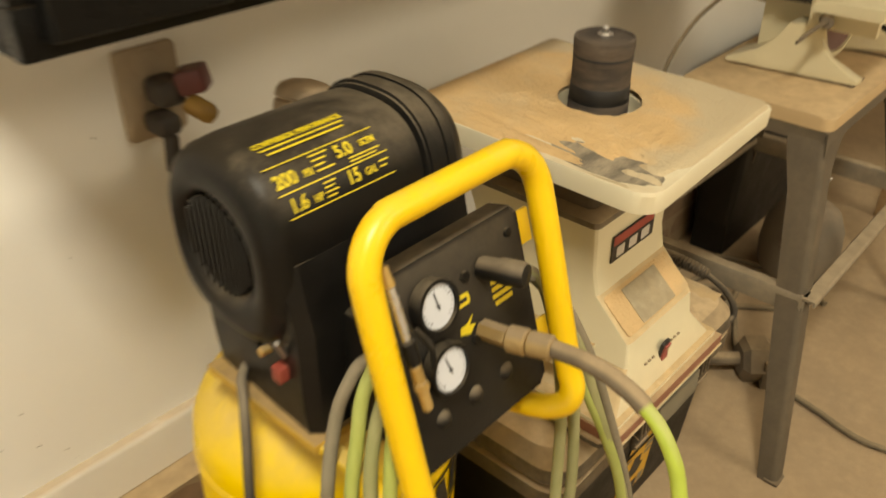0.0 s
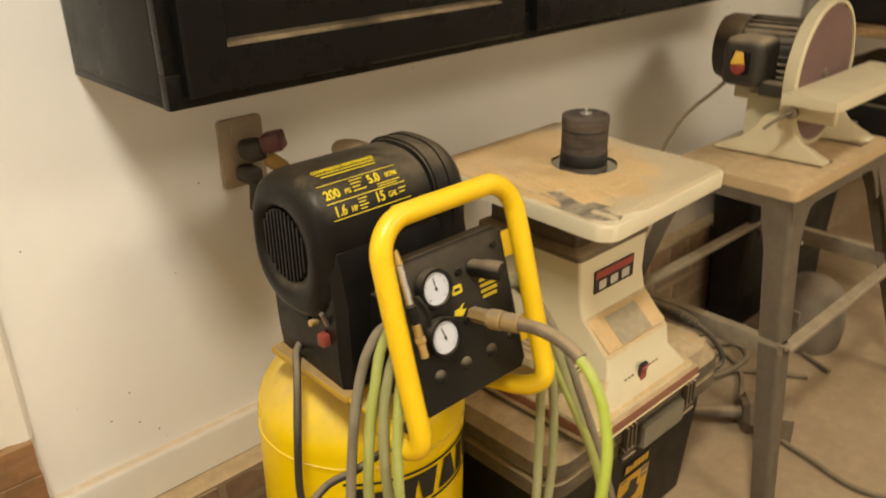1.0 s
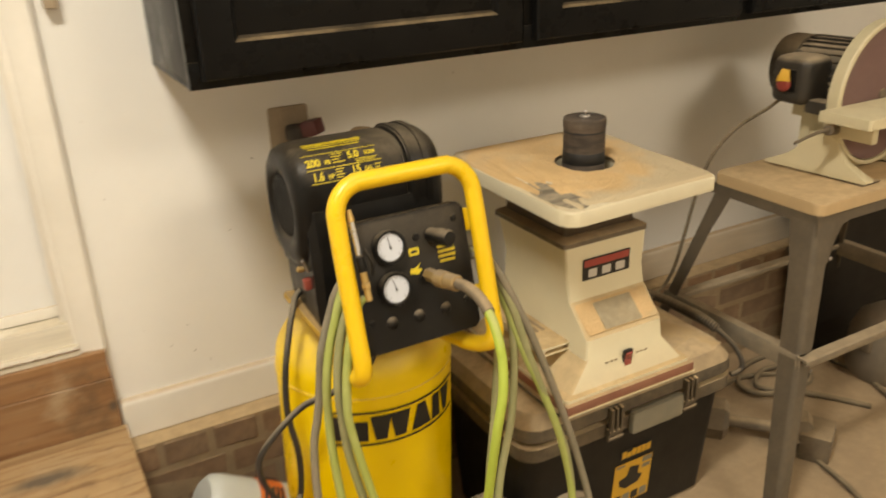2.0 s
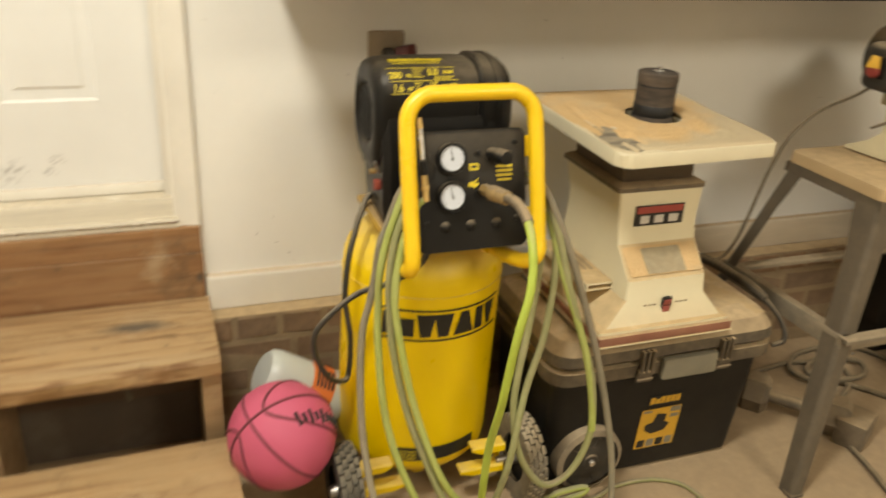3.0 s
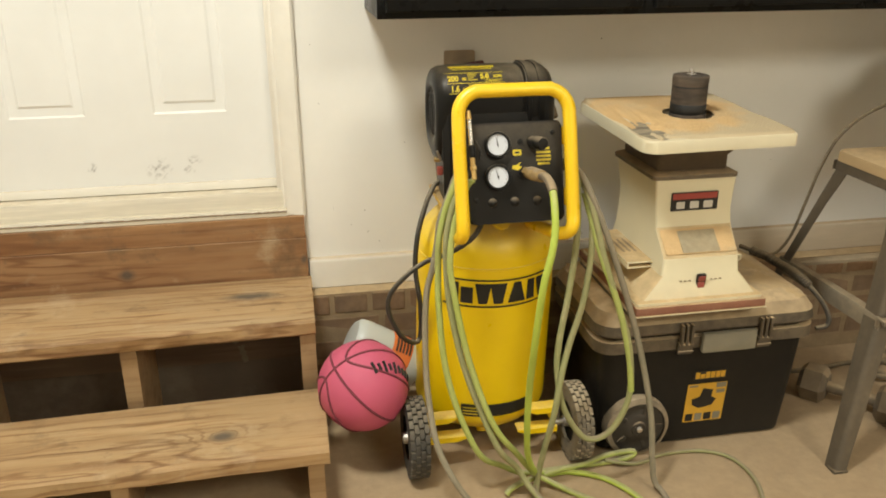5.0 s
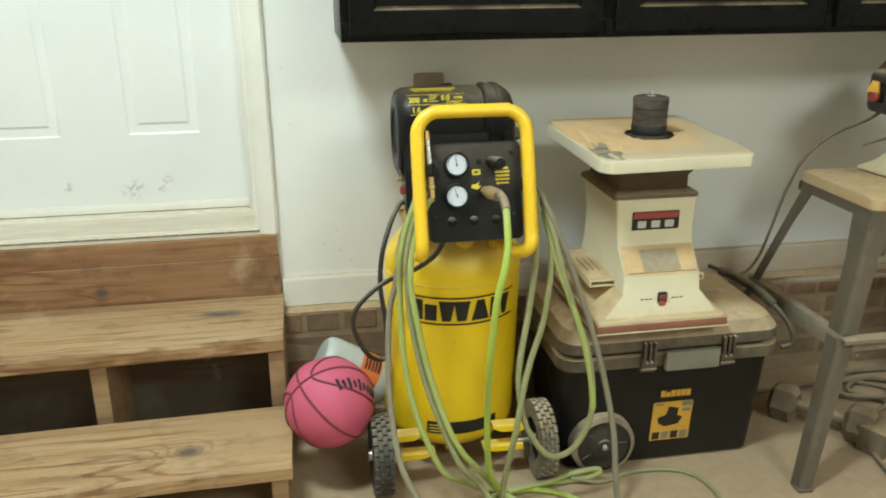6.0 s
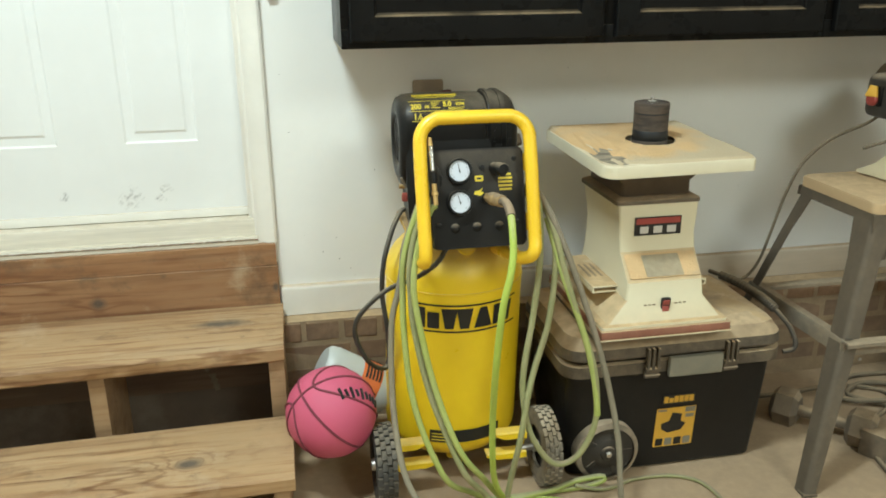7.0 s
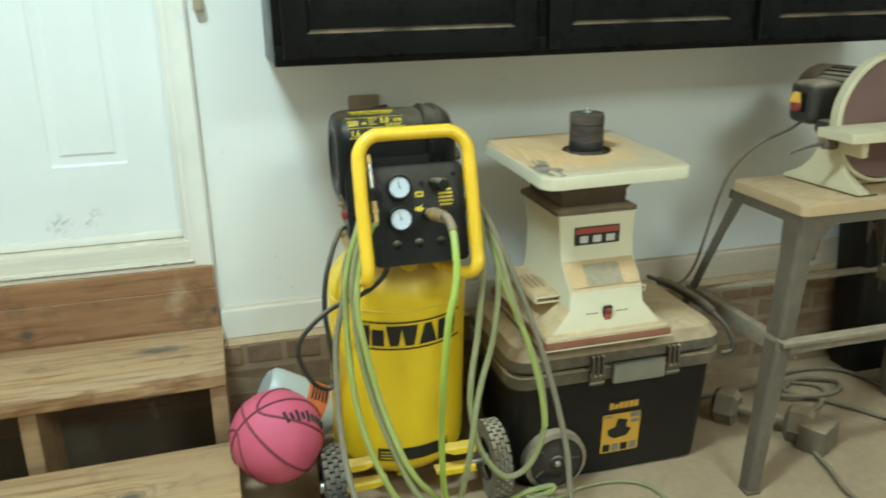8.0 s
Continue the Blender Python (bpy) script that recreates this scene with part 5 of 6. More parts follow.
part("badge_stripe", prism(rounded(0.106, 0.014, 0.001), nm @ Matrix.Translation((0, 0.012, 0.0013)), 0.0004), M_REDLAB, plate)
for u, w in ((-0.033, 0.020), (0.0, 0.021), (0.033, 0.022)):
    part("badge_shape", prism(rounded(w, 0.0165, 0.002), nm @ Matrix.Translation((u, -0.0085, 0.0013)), 0.0004), M_SILV, plate)
sw = Matrix.Translation((0.471, -0.5090, 0.518)) @ pose(0, 0, 0, 97.5, 0, 0)
swp = part("switch_housing", prism(rounded(0.021, 0.036, 0.003), sw, 0.005, 0.001), M_INK, sand)
for vv_, tilt_ in ((0.0078, 10), (-0.0078, -10)):
    part("rocker", box(-0.0078, 0.0078, -0.0066, 0.0066, 0.0, 0.0035, 0.0016, m=sw @ Matrix.Translation((0, vv_, 0.0045)) @ pose(0, 0, 0, tilt_, 0, 0)), M_ROCKER, swp, "faded red rocker")
for u in (-0.047, -0.036, -0.026, 0.026, 0.036, 0.047):
    part("print_bar", prism(rounded(0.006, 0.0018, 0.0004), sw @ Matrix.Translation((u, 0.002, -0.0012)), 0.0030), M_GREYBLK, housing)
pl = Matrix.Translation((0.476, -0.4720, 0.5975)) @ pose(0, 0, 0, 41, 0, 0)
part("spec_plate", prism(rounded(0.088, 0.056, 0.002), pl, 0.0014), mat("spec_plate", (0.33, 0.29, 0.20), 0.7, 0, 0.25, 60, 0.05, film=0.5), sand, "dusty specification plate")
part("ledge_dust", prism(rounded(0.168, 0.064, 0.006), pl @ Matrix.Translation((0, 0.002, -0.0012)), 0.0016), M_SAWDUST, sand)
for sx, xa, xb in ((-1, 0.322, 0.3875), (1, 0.5675, 0.600)):
    w_ = box(xa, xb, -0.45, -0.235, 0.5445, 0.549, 0.0012)
    w_ = box(xa, xb, -0.45, -0.235, 0.533, 0.5365, 0.001, bm=w_)
    xe = xa if sx < 0 else xb - 0.004
    w_ = box(xe, xe + 0.004, -0.45, -0.235, 0.537, 0.544, 0.0005, bm=w_)
    sh = part("tool_bracket", w_, M_CREAM, sand)
    if sx < 0:
        for k in range(3):
            part("bracket_slot", prism(rounded(0.006, 0.085, 0.0029), Matrix.Translation((0.340 + 0.014 * k, -0.345, 0.5492)), 0.0004), M_GREYBLK, sh)

# ---- mobile toolbox ----
TS = Vector((-0.008, -0.010, 0.0275))
TF = FLOOR - TS.z
tb = thing("rolling_toolbox", (0.52, -0.33, 0), "black plastic rolling toolbox with dusty lid and yellow label", "toolbox", shift=TS)
bd = [ring4(0.304, 0.776, -0.428, -0.165, TF, 0.025, 5), ring4(0.296, 0.783, -0.436, -0.16, TF + 0.008, 0.025, 5), ring4(0.288, 0.790, -0.4445, -0.15, 0.15, 0.03, 5), ring4(0.280, 0.798, -0.459, -0.14, 0.325, 0.035, 5)]
part("body", loft(bd), M_BOX, tb, smooth=30)
for z0, z1, o, mt_ in ((0.325, 0.331, 0.004, M_BOX), (0.331, 0.360, 0.018, M_BOXLID), (0.360, 0.372, 0.003, M_BOX)):
    part("rim", loft([ring4(0.278 - o, 0.792 + o, -0.462 - o, -0.14 + o, z, 0.045, 6) for z in (z0 + 0.0005, z0 + 0.003, z1 - 0.003, z1)]), mt_, tb)
lid = [ring4(0.262, 0.808, -0.480, -0.122, 0.3725, 0.05, 6), ring4(0.259, 0.811, -0.483, -0.119, 0.378, 0.05, 6), ring4(0.262, 0.808, -0.480, -0.122, 0.400, 0.05, 6), ring4(0.277, 0.792, -0.462, -0.138, 0.424, 0.05, 6), ring4(0.310, 0.755, -0.43, -0.17, 0.434, 0.045, 6), ring4(0.320, 0.745, -0.42, -0.18, 0.4345, 0.04, 6)]
lidp = part("lid", loft(lid), M_BOXLID, tb, "lid covered in sawdust", smooth=18)
part("lid_pad", loft([ring4(0.318, 0.65, -0.50, -0.17, 0.4348, 0.01), ring4(0.318, 0.65, -0.50, -0.17, 0.443, 0.01)]), M_BOXLID, tb)
ld = bmesh.new()
nx_, ny_ = 56, 30
vv = [[ld.verts.new((0.290 + 0.494 * i / nx_, -0.452 + 0.305 * j / ny_, 0)) for j in range(ny_ + 1)] for i in range(nx_ + 1)]
for i in range(nx_ + 1):
    for j in range(ny_ + 1):
        v = vv[i][j].co
        e_ = min(v.x - 0.290, 0.784 - v.x, v.y + 0.452, -0.147 - v.y)
        v.z = 0.4275 + 0.0075 * min(1, e_ / 0.035) + 0.0022 * noise.noise(v * 22) + 0.0013 * noise.noise(v * 70) + 0.003 * max(0, 1 - abs(v.x - 0.655) / 0.05) - 0.002 * (e_ < 0.012) - 0.010 * max(0.0, 1 - math.hypot(v.x - 0.290, v.y + 0.452) / 0.030)
for i in range(nx_):
    for j in range(ny_):
        ld.faces.new((vv[i][j], vv[i + 1][j], vv[i + 1][j + 1], vv[i][j + 1]))
lid_dust = single("lid_sawdust", ld, mat("fallen_sawdust", (0.56, 0.40, 0.215), 0.97, 0, 0.14, 9, 0.7, 160, alt=(0.38, 0.29, 0.18), altscale=9, altcut=(0.48, 0.68)), (0.52, -0.3, 0.43), "sawdust fallen over the toolbox lid", "sawdust", kind="stuff", smooth=80)
lid_dust.location += TS
part("grip_plate", box(0.508, 0.642, -0.496, -0.4795, 0.322, 0.372, 0.006), M_BOXGREY, tb, "grey front grip plate")
for x in (0.468, 0.664):
    la = box(x - 0.018, x + 0.018, -0.490, -0.4805, 0.322, 0.352, 0.003)
    for u in (-0.012, 0.0, 0.012):
        la = box(x + u - 0.0035, x + u + 0.0035, -0.495, -0.482, 0.345, 0.398, 0.002, bm=la)
    la = rod((x - 0.017, -0.489, 0.345), (x + 0.017, -0.489, 0.345), 0.0055, 10, bm=la)
    lt = part("latch", la, M_BOXLID, tb)
    part("latch_pin", rod((x - 0.018, -0.491, 0.330), (x + 0.018, -0.491, 0.330), 0.0025, 8), M_GREYBLK, lt)


def face_frame(cx, cz):
    """Frame on the toolbox's front, at height cz."""
    y = -0.4445 - 0.083 * (cz - 0.15) - 0.0008
    return Matrix.Translation((cx, y, cz)) @ pose(0, 0, 0, 90 + 4.75, 0, 0)


fm = face_frame(0.559, 0.1585)
lb = part("label", prism(rounded(0.102, 0.112, 0.003), fm, 0.0008), M_LABEL, tb, "yellow product label with dark picture")
part("label_picture", prism([(-0.030, -0.010), (-0.012, -0.022), (0.022, -0.016), (0.032, 0.002), (0.018, 0.010), (0.020, 0.030), (-0.006, 0.036), (-0.012, 0.012), (-0.032, 0.006)], fm @ Matrix.Translation((-0.004, 0.006, 0.0009)), 0.0004), M_INK, lb)
for u, v, w, h in ((0.036, 0.048, 0.026, 0.014), (0.036, 0.030, 0.022, 0.010), (-0.036, 0.05, 0.022, 0.006)):
    part("label_bar", prism(rounded(w, h, 0.001), fm @ Matrix.Translation((u, v, 0.0009)), 0.0004), M_BOXGREY, lb)
for k in range(4):
    part("label_square", prism(rounded(0.019, 0.021, 0.002), fm @ Matrix.Translation((-0.036 + 0.024 * k, -0.042, 0.0009)), 0.0004), M_BOXGREY if k % 2 else M_INK, lb)
fm2 = face_frame(0.561, 0.2385)
lg = part("maker_strip", prism(rounded(0.084, 0.026, 0.001), fm2, 0.0008), M_INK, tb)
for k in range(6):
    part("strip_block", prism(rounded(0.0112, 0.018 if k != 1 else 0.013, 0.0012), fm2 @ Matrix.Translation((-0.0325 + 0.0130 * k, 0 if k != 1 else -0.0025, 0.0009)), 0.0004), M_LABEL, lg)
wm = axis_matrix((0.379, -0.447, TF + 0.080), (0, -1, 0)) @ Matrix.Scale(0.796, 4)
wl = part("wheel", lathe([(0.088, -0.01), (0.092, -0.004), (0.092, 0.022), (0.088, 0.027), (0.080, 0.030), (0.076, 0.029), (0.050, 0.029), (0.046, 0.032), (0.024, 0.033), (0.020, 0.037), (0.0, 0.038)], wm, 44), M_WHEEL, tb)
part("tyre", lathe([(0.080, -0.022), (0.0985, -0.016), (0.1005, 0.006), (0.0985, 0.028), (0.084, 0.035)], wm, 44, cap=False), M_DUSTYRUB, wl, "dust-caked tyre")
part("axle_cap", lathe([(0.009, 0.038), (0.009, 0.044), (0.006, 0.046), (0.0, 0.046)], wm, 16), M_CHROME, wl)
b = bmesh.new()
for k in range(5):
    b = box(0.024, 0.076, -0.006, 0.006, 0.0285, 0.0315, 0.001, m=wm @ Matrix.Rotation(2 * math.pi * k / 5, 4, "Z"), bm=b)
part("spokes", b, M_WHEEL, wl)

# ---- basketball wedged between steps and wheel ----
BC, BR = Vector((-0.273, -0.390, 0.286)), 0.104
ball = thing("basketball", BC - Vector((0, 0, BR)), "pink rubber basketball with dark seams, wedged beside steps", "basketball")
bm_ = bmesh.new()
bmesh.ops.create_icosphere(bm_, subdivisions=5, radius=BR)
BM = Matrix.Translation(BC) @ Matrix(((0.740, 0.616, -0.270), (0.021, 0.381, 0.925), (0.672, -0.690, 0.269))).to_4x4()
bm_.transform(BM)
bs_ = part("shell", bm_, M_PINK, ball, smooth=80)
RS = BR + 0.0001


def sph(u, v):
    return BM @ (Vector((math.cos(v) * math.cos(u), math.cos(v) * math.sin(u), math.sin(v))) * RS)


K = 40
part("seam", tube([sph(2 * math.pi * k / K, 0) for k in range(K)], 0.0031, 6, 1, closed=True), M_SEAM, bs_)
part("seam", tube([BM @ (Vector((0, math.cos(2 * math.pi * k / K), math.sin(2 * math.pi * k / K))) * RS) for k in range(K)], 0.0031, 6, 1, closed=True), M_SEAM, bs_)
for sg in (1, -1):
    pts = []
    for k in range(K):
        a = 2 * math.pi * k / K
        v = Vector((0, 0.95 * math.cos(a), 0.60 * math.sin(a)))
        v.x = sg * math.sqrt(max(0.02, 1 - v.y ** 2 - v.z ** 2))
        pts.append(BM @ (v.normalized() * RS))
    part("seam", tube(pts, 0.0031, 6, 1, closed=True), M_SEAM, bs_)
for k in range(9):
    a = radians(-44 + 8.2 * k)
    c = Vector((0.90 * math.cos(a), 0.90 * math.sin(a), -0.42)).normalized()
    up_ = Vector((0, 0, 1)) - c * c.z
    up_.normalize()
    sd_ = c.cross(up_)
    hh = (0.125, 0.08, 0.125, 0.075, 0.125, 0.08, 0.075, 0.08, 0.075)[k]
    part("maker_mark", tube([BM @ ((c + up_ * hh + sd_ * 0.02).normalized() * RS), BM @ (c * RS), BM @ ((c - up_ * hh - sd_ * 0.02).normalized() * RS)], 0.0040, 6, 4), M_INK, bs_)

# ---- plastic jar behind the ball ----
jar = thing("plastic_jar", (-0.20, -0.19, 0.12), "frosted plastic jar with orange label, lying tilted", "jar", shift=(0.006, -0.025, 0.045))
jm = axis_matrix((-0.128, -0.192, 0.178), (-0.86, 0.0, 0.51))
part("jar_body", lathe([(0.045, 0.0), (0.055, 0.006), (0.058, 0.02), (0.058, 0.165), (0.055, 0.182), (0.045, 0.192), (0.0, 0.193)], jm, 36), M_CLEAR, jar)
part("jar_label", lathe([(0.0588, 0.045), (0.0590, 0.046), (0.0590, 0.098), (0.0588, 0.099)], jm, 36, cap=False), M_ORANGE, jar, "orange label with dark print")
for k in range(5):
    for a0 in (0.2, 1.4, 2.6, 3.8, 5.0):
        pts = [jm @ Vector((0.0595 * math.cos(a), 0.0595 * math.sin(a), 0.052 + 0.009 * k)) for a in [a0 + math.pi + 0.09 * q for q in range(9)]]
        part("label_print", tube(pts, 0.0026, 5, 1), M_INK, jar)

# ---- work bench with disc sander ----
bench = thing("steel_stand", (1.16, -0.40, 0), "grey steel stand with splayed legs and a dusty board top", "bench", shift=(0.034, 0.036, 0.006))
BF = FLOOR - 0.006
BX0, BX1, BY0, BY1, BZ = 0.927, 1.42, -0.553, -0.262, 0.735
part("bench_top", prism(rounded(BX1 - BX0, BY1 - BY0, 0.022), Matrix.Translation(((BX0 + BX1) / 2, (BY0 + BY1) / 2, BZ - 0.026)), 0.026, 0.006), M_BENCH, bench, "thick wooden top covered in sawdust")


def leg(top, foot, sx, sy):
    """Pressed angle-steel leg, flared at the top; sx, sy: which way its flanges face."""
    secs_ = []
    for s, w in ((0.0, 0.036), (0.10, 0.032), (0.17, 0.028), (0.5, 0.025), (1.0, 0.019)):
        c = Vector(top).lerp(Vector(foot), s)
        t = 0.004
        w = w * (1.0 if sy > 0 else 0.72)
        rc = 0.013
        wx = w * 1.5
        out = [(rc, 0), (wx, 0), (wx, t), (rc, t)] + [(rc - (rc - t) * math.sin(a), rc - (rc - t) * math.cos(a)) for a in (0.4, 0.8, 1.2)] + [(t, rc), (t, w * 2), (0, w * 2), (0, rc)] + [(rc - rc * math.cos(a), rc - rc * math.sin(a)) for a in (0.4, 0.8, 1.2)]
        secs_.append([(c.x - sx * u * -1, c.y + sy * v, c.z) for u, v in out])
    return loft(secs_)


tops = {"fl": ((0.932, -0.548, BZ - 0.027), (0.766, -0.672, BF), 1, 1), "bl": ((0.935, -0.27, BZ - 0.027), (0.750, -0.140, BF), 1, -1), "fr": ((1.400, -0.548, BZ - 0.027), (1.572, -0.669, BF), -1, 1), "br": ((1.40, -0.27, BZ - 0.027), (1.572, -0.148, BF), -1, -1)}
for k, a in tops.items():
    lg_ = part("leg", leg(*a), M_LEG, bench, smooth=30)
    ft = Vector(a[1])
    part("leg_foot", box(ft.x - 0.002 if a[2] > 0 else ft.x - 0.034, ft.x + 0.034 if a[2] > 0 else ft.x + 0.002, ft.y - 0.002 if a[3] > 0 else ft.y - 0.026, ft.y + 0.026 if a[3] > 0 else ft.y + 0.002, BF, BF + 0.007, 0.002), M_LEG, lg_)


def along(k, z):
    t, f4 = Vector(tops[k][0]), Vector(tops[k][1])
    return t.lerp(f4, (t.z - z) / (t.z - f4.z))


def brace(p, q, w=0.042):
    m = axis_matrix(p, q - p)
    h = (q - p).length
    out = [(-0.002, -w / 2), (0.002, -w / 2), (0.0035, w / 2 - 0.006), (0.0, w / 2), (-0.022, w / 2), (-0.025, w / 2 - 0.003), (-0.025, w / 2 - 0.012), (-0.021, w / 2 - 0.012), (-0.020, w / 2 - 0.005), (-0.002, w / 2 - 0.005)]
    return prism(out, m, h)


ZB = 0.408
for a, c, off in (("fl", "fr", (0, 0.006, 0)), ("fl", "bl", (0.006, 0, 0)), ("bl", "br", (0, -0.006, 0)), ("fr", "br", (-0.006, 0, 0))):
    o = Vector(off)
    bp = part("brace", brace(along(a, ZB) + o, along(c, ZB) + o, 0.042 if a != "bl" else 0.022), M_BRACE, bench)
    for e in (along(a, ZB) + o * 2,):
        part("bolt", lathe([(0.006, 0), (0.006, 0.004), (0.003, 0.006)], axis_matrix(along(a, ZB) + Vector((0.012, -0.003, 0.01)), (0, -1, 0)), 8), M_STEEL, bp)

# pressed aprons under the top, arched between the legs
for nm_, p_, q_, out_ in (("front", (0.925, -0.5500), (1.405, -0.5500), (0, -1)), ("back", (0.925, -0.2655), (1.405, -0.2655), (0, 1)), ("left", (0.9295, -0.545), (0.9295, -0.27), (-1, 0))):
    n_ = 24
    b = bmesh.new()
    rows_ = []
    for k in range(n_ + 1):
        s = k / n_
        e_ = min(s, 1 - s) * math.hypot(q_[0] - p_[0], q_[1] - p_[1])
        drop = 0.024 + (0.082 if nm_ == "front" else 0.0) * max(0.0, 1 - max(0.0, e_ - 0.040) / 0.055) ** 2
        x_, y_ = p_[0] + (q_[0] - p_[0]) * s, p_[1] + (q_[1] - p_[1]) * s
        fl = 0.10 * drop
        rows_.append([(x_, y_, BZ - 0.0265), (x_ + out_[0] * fl, y_ + out_[1] * fl, BZ - 0.0265 - drop), (x_ + out_[0] * (fl - 0.003), y_ + out_[1] * (fl - 0.003), BZ - 0.0265 - drop), (x_ - out_[0] * 0.003, y_ - out_[1] * 0.003, BZ - 0.0265)])
    part("apron", loft(rows_, bm=b), M_LEG, bench, smooth=30)
for x_, y_, z_ in ((0.932, -0.5625, 0.612), (0.968, -0.5625, 0.612), (0.880, -0.5945, 0.372), (0.915, -0.5945, 0.372), (0.880, -0.5945, 0.345)):
    part("rivet", lathe([(0.0045, 0), (0.004, 0.002), (0.0, 0.003)], axis_matrix((x_, y_, z_), (0, -1, 0)), 10), M_STEEL, bench)

ds = thing("disc_sander", (1.25, -0.40, BZ), "cream disc sander with black motor and purple sanding disc", "disc sander", shift=(0.004, 0.012, 0.006))
for sg_, xf in ((1, 1.124), (-1, 1.396)):
    secs_ = []
    for ya, yb, w, z in ((-0.504, -0.262, 0.066, 0.0055), (-0.504, -0.262, 0.066, 0.012), (-0.488, -0.280, 0.060, 0.020), (-0.448, -0.320, 0.050, 0.040), (-0.426, -0.350, 0.042, 0.066), (-0.416, -0.368, 0.036, 0.098)):
        ym = -0.371 + (ya + 0.371) * 0.28
        secs_.append([(xf - sg_ * (0.025 - (0.066 - w) * 0.25), yb, BZ + z), (xf + sg_ * (0.066 - w) * 0.25, ya, BZ + z), (xf + sg_ * w * 0.45, ya, BZ + z), (xf + sg_ * (0.01 + w), ym, BZ + z), (xf + sg_ * (0.01 + w), yb, BZ + z)])
    fl_ = part("base_foot", loft(secs_), M_CAST, ds, "cream cast foot", smooth=60)
    part("foot_pad", box(min(xf, xf + sg_ * 0.06), max(xf, xf + sg_ * 0.06), -0.500, -0.266, BZ + 0.0005, BZ + 0.0052, 0.001), M_NECK, fl_)
web_ = []
for ya, yb, z in ((-0.402, -0.285, 0.004), (-0.402, -0.285, 0.014), (-0.396, -0.292, 0.018), (-0.396, -0.292, 0.060), (-0.410, -0.292, 0.085), (-0.418, -0.292, 0.125)):
    web_.append([(1.17, ya, BZ + z), (1.35, ya, BZ + z), (1.35, yb, BZ + z), (1.17, yb, BZ + z)])
part("base_web", loft(web_), M_CAST, ds, smooth=30)
DC = Vector((1.268, -0.415, 0.905))
dm = axis_matrix(DC, (0.05, -1, 0))
part("disc_guard", lathe([(0.150, -0.030), (0.160, -0.026), (0.162, 0.0), (0.160, 0.004), (0.152, 0.004), (0.152, -0.020), (0.0, -0.020)], dm, 56), M_CAST, ds, smooth=30)
part("sanding_disc", lathe([(0.0, -0.004), (0.149, -0.004), (0.149, 0.001), (0.012, 0.001), (0.010, 0.003), (0.0, 0.003)], dm, 56), M_PURPLE, ds, "worn purple-brown abrasive disc", smooth=30)
part("disc_hub", lathe([(0.012, 0.001), (0.012, 0.005), (0.006, 0.006)], dm, 16), M_GREYBLK, ds)
mm_ = axis_matrix((1.245, -0.385, 0.945), (-0.12, 1, 0))
motor = part("motor", lathe([(0.060, 0.0), (0.068, 0.004), (0.070, 0.02), (0.070, 0.135), (0.074, 0.138), (0.076, 0.150), (0.076, 0.180), (0.070, 0.196), (0.045, 0.206), (0.0, 0.208)], mm_, 40), M_MOTOR, ds)
for k in range(28):
    part("cooling_fin", box(0.068, 0.077, -0.0018, 0.0018, 0.022, 0.132, 0, m=mm_ @ Matrix.Rotation(2 * math.pi * k / 28, 4, "Z")), M_MOTOR, motor)
swb = part("switch_box", box(1.090, 1.185, -0.350, -0.255, 0.885, 0.992, 0.026, 5), M_MOTOR, ds)
part("switch_cover", box(1.084, 1.094, -0.325, -0.285, 0.915, 0.965, 0.004), M_BLK, swb)
part("stop_button", lathe([(0.016, 0), (0.016, 0.008), (0.012, 0.012), (0.0, 0.013)], axis_matrix((1.084, -0.302, 0.932), (-1, -0.2, 0)), 18), M_RED, swb, "red stop button")
part("start_button", prism([(-0.015, -0.008), (0.015, -0.008), (0.010, 0.018), (-0.006, 0.020)], axis_matrix((1.079, -0.302, 0.946), (-1, -0.5, 0.2)), 0.009, 0.002), M_LABEL, swb, "yellow switch cover")
part("switch_box", box(1.110, 1.15, -0.40, -0.34, 0.87, 0.90, 0.006), M_MOTOR, ds)
part("motor_foot", box(1.20, 1.30, -0.36, -0.24, BZ + 0.10, 0.885, 0.004), M_CAST, ds)
part("rest_table", prism([(1.052, -0.423), (1.055, -0.536), (1.060, -0.541), (1.50, -0.541), (1.50, -0.423)][::-1], Matrix.Translation((0, 0, 0.876)), 0.022, 0.003), M_CAST, ds, "dusty cream work table", smooth=30)
part("table_arm", rod((1.056, -0.447, 0.860), (1.160, -0.41, 0.842), 0.012, 12, 0.002), M_GREYBLK, ds)
part("table_bracket", box(1.100, 1.120, -0.52, -0.40, 0.835, 0.875, 0.004), M_CAST, ds)
part("lock_lever", tube([(1.058, -0.446, 0.860), (1.032, -0.442, 0.858), (1.002, -0.436, 0.850), (0.975, -0.431, 0.841)], lambda s: 0.0048 - 0.0018 * s, 10), M_LEG, ds, "grey locking lever")
single("sander_cord", tube([(1.186, -0.240, 0.8964), (1.165, -0.230, 0.8874), (1.137, -0.213, 0.8614), (1.055, -0.197, 0.822), (0.992, -0.188, 0.7622), (0.955, -0.190, 0.690), (0.938, -0.190, 0.635), (0.921, -0.190, 0.572), (0.899, -0.190, 0.500), (0.868, -0.190, 0.456), (0.830, -0.195, 0.4485)], 0.0042, 8), M_DCORD, (1.0, -0.25, 0.43), "thin dusty cord hanging from the disc sander", "power cord")

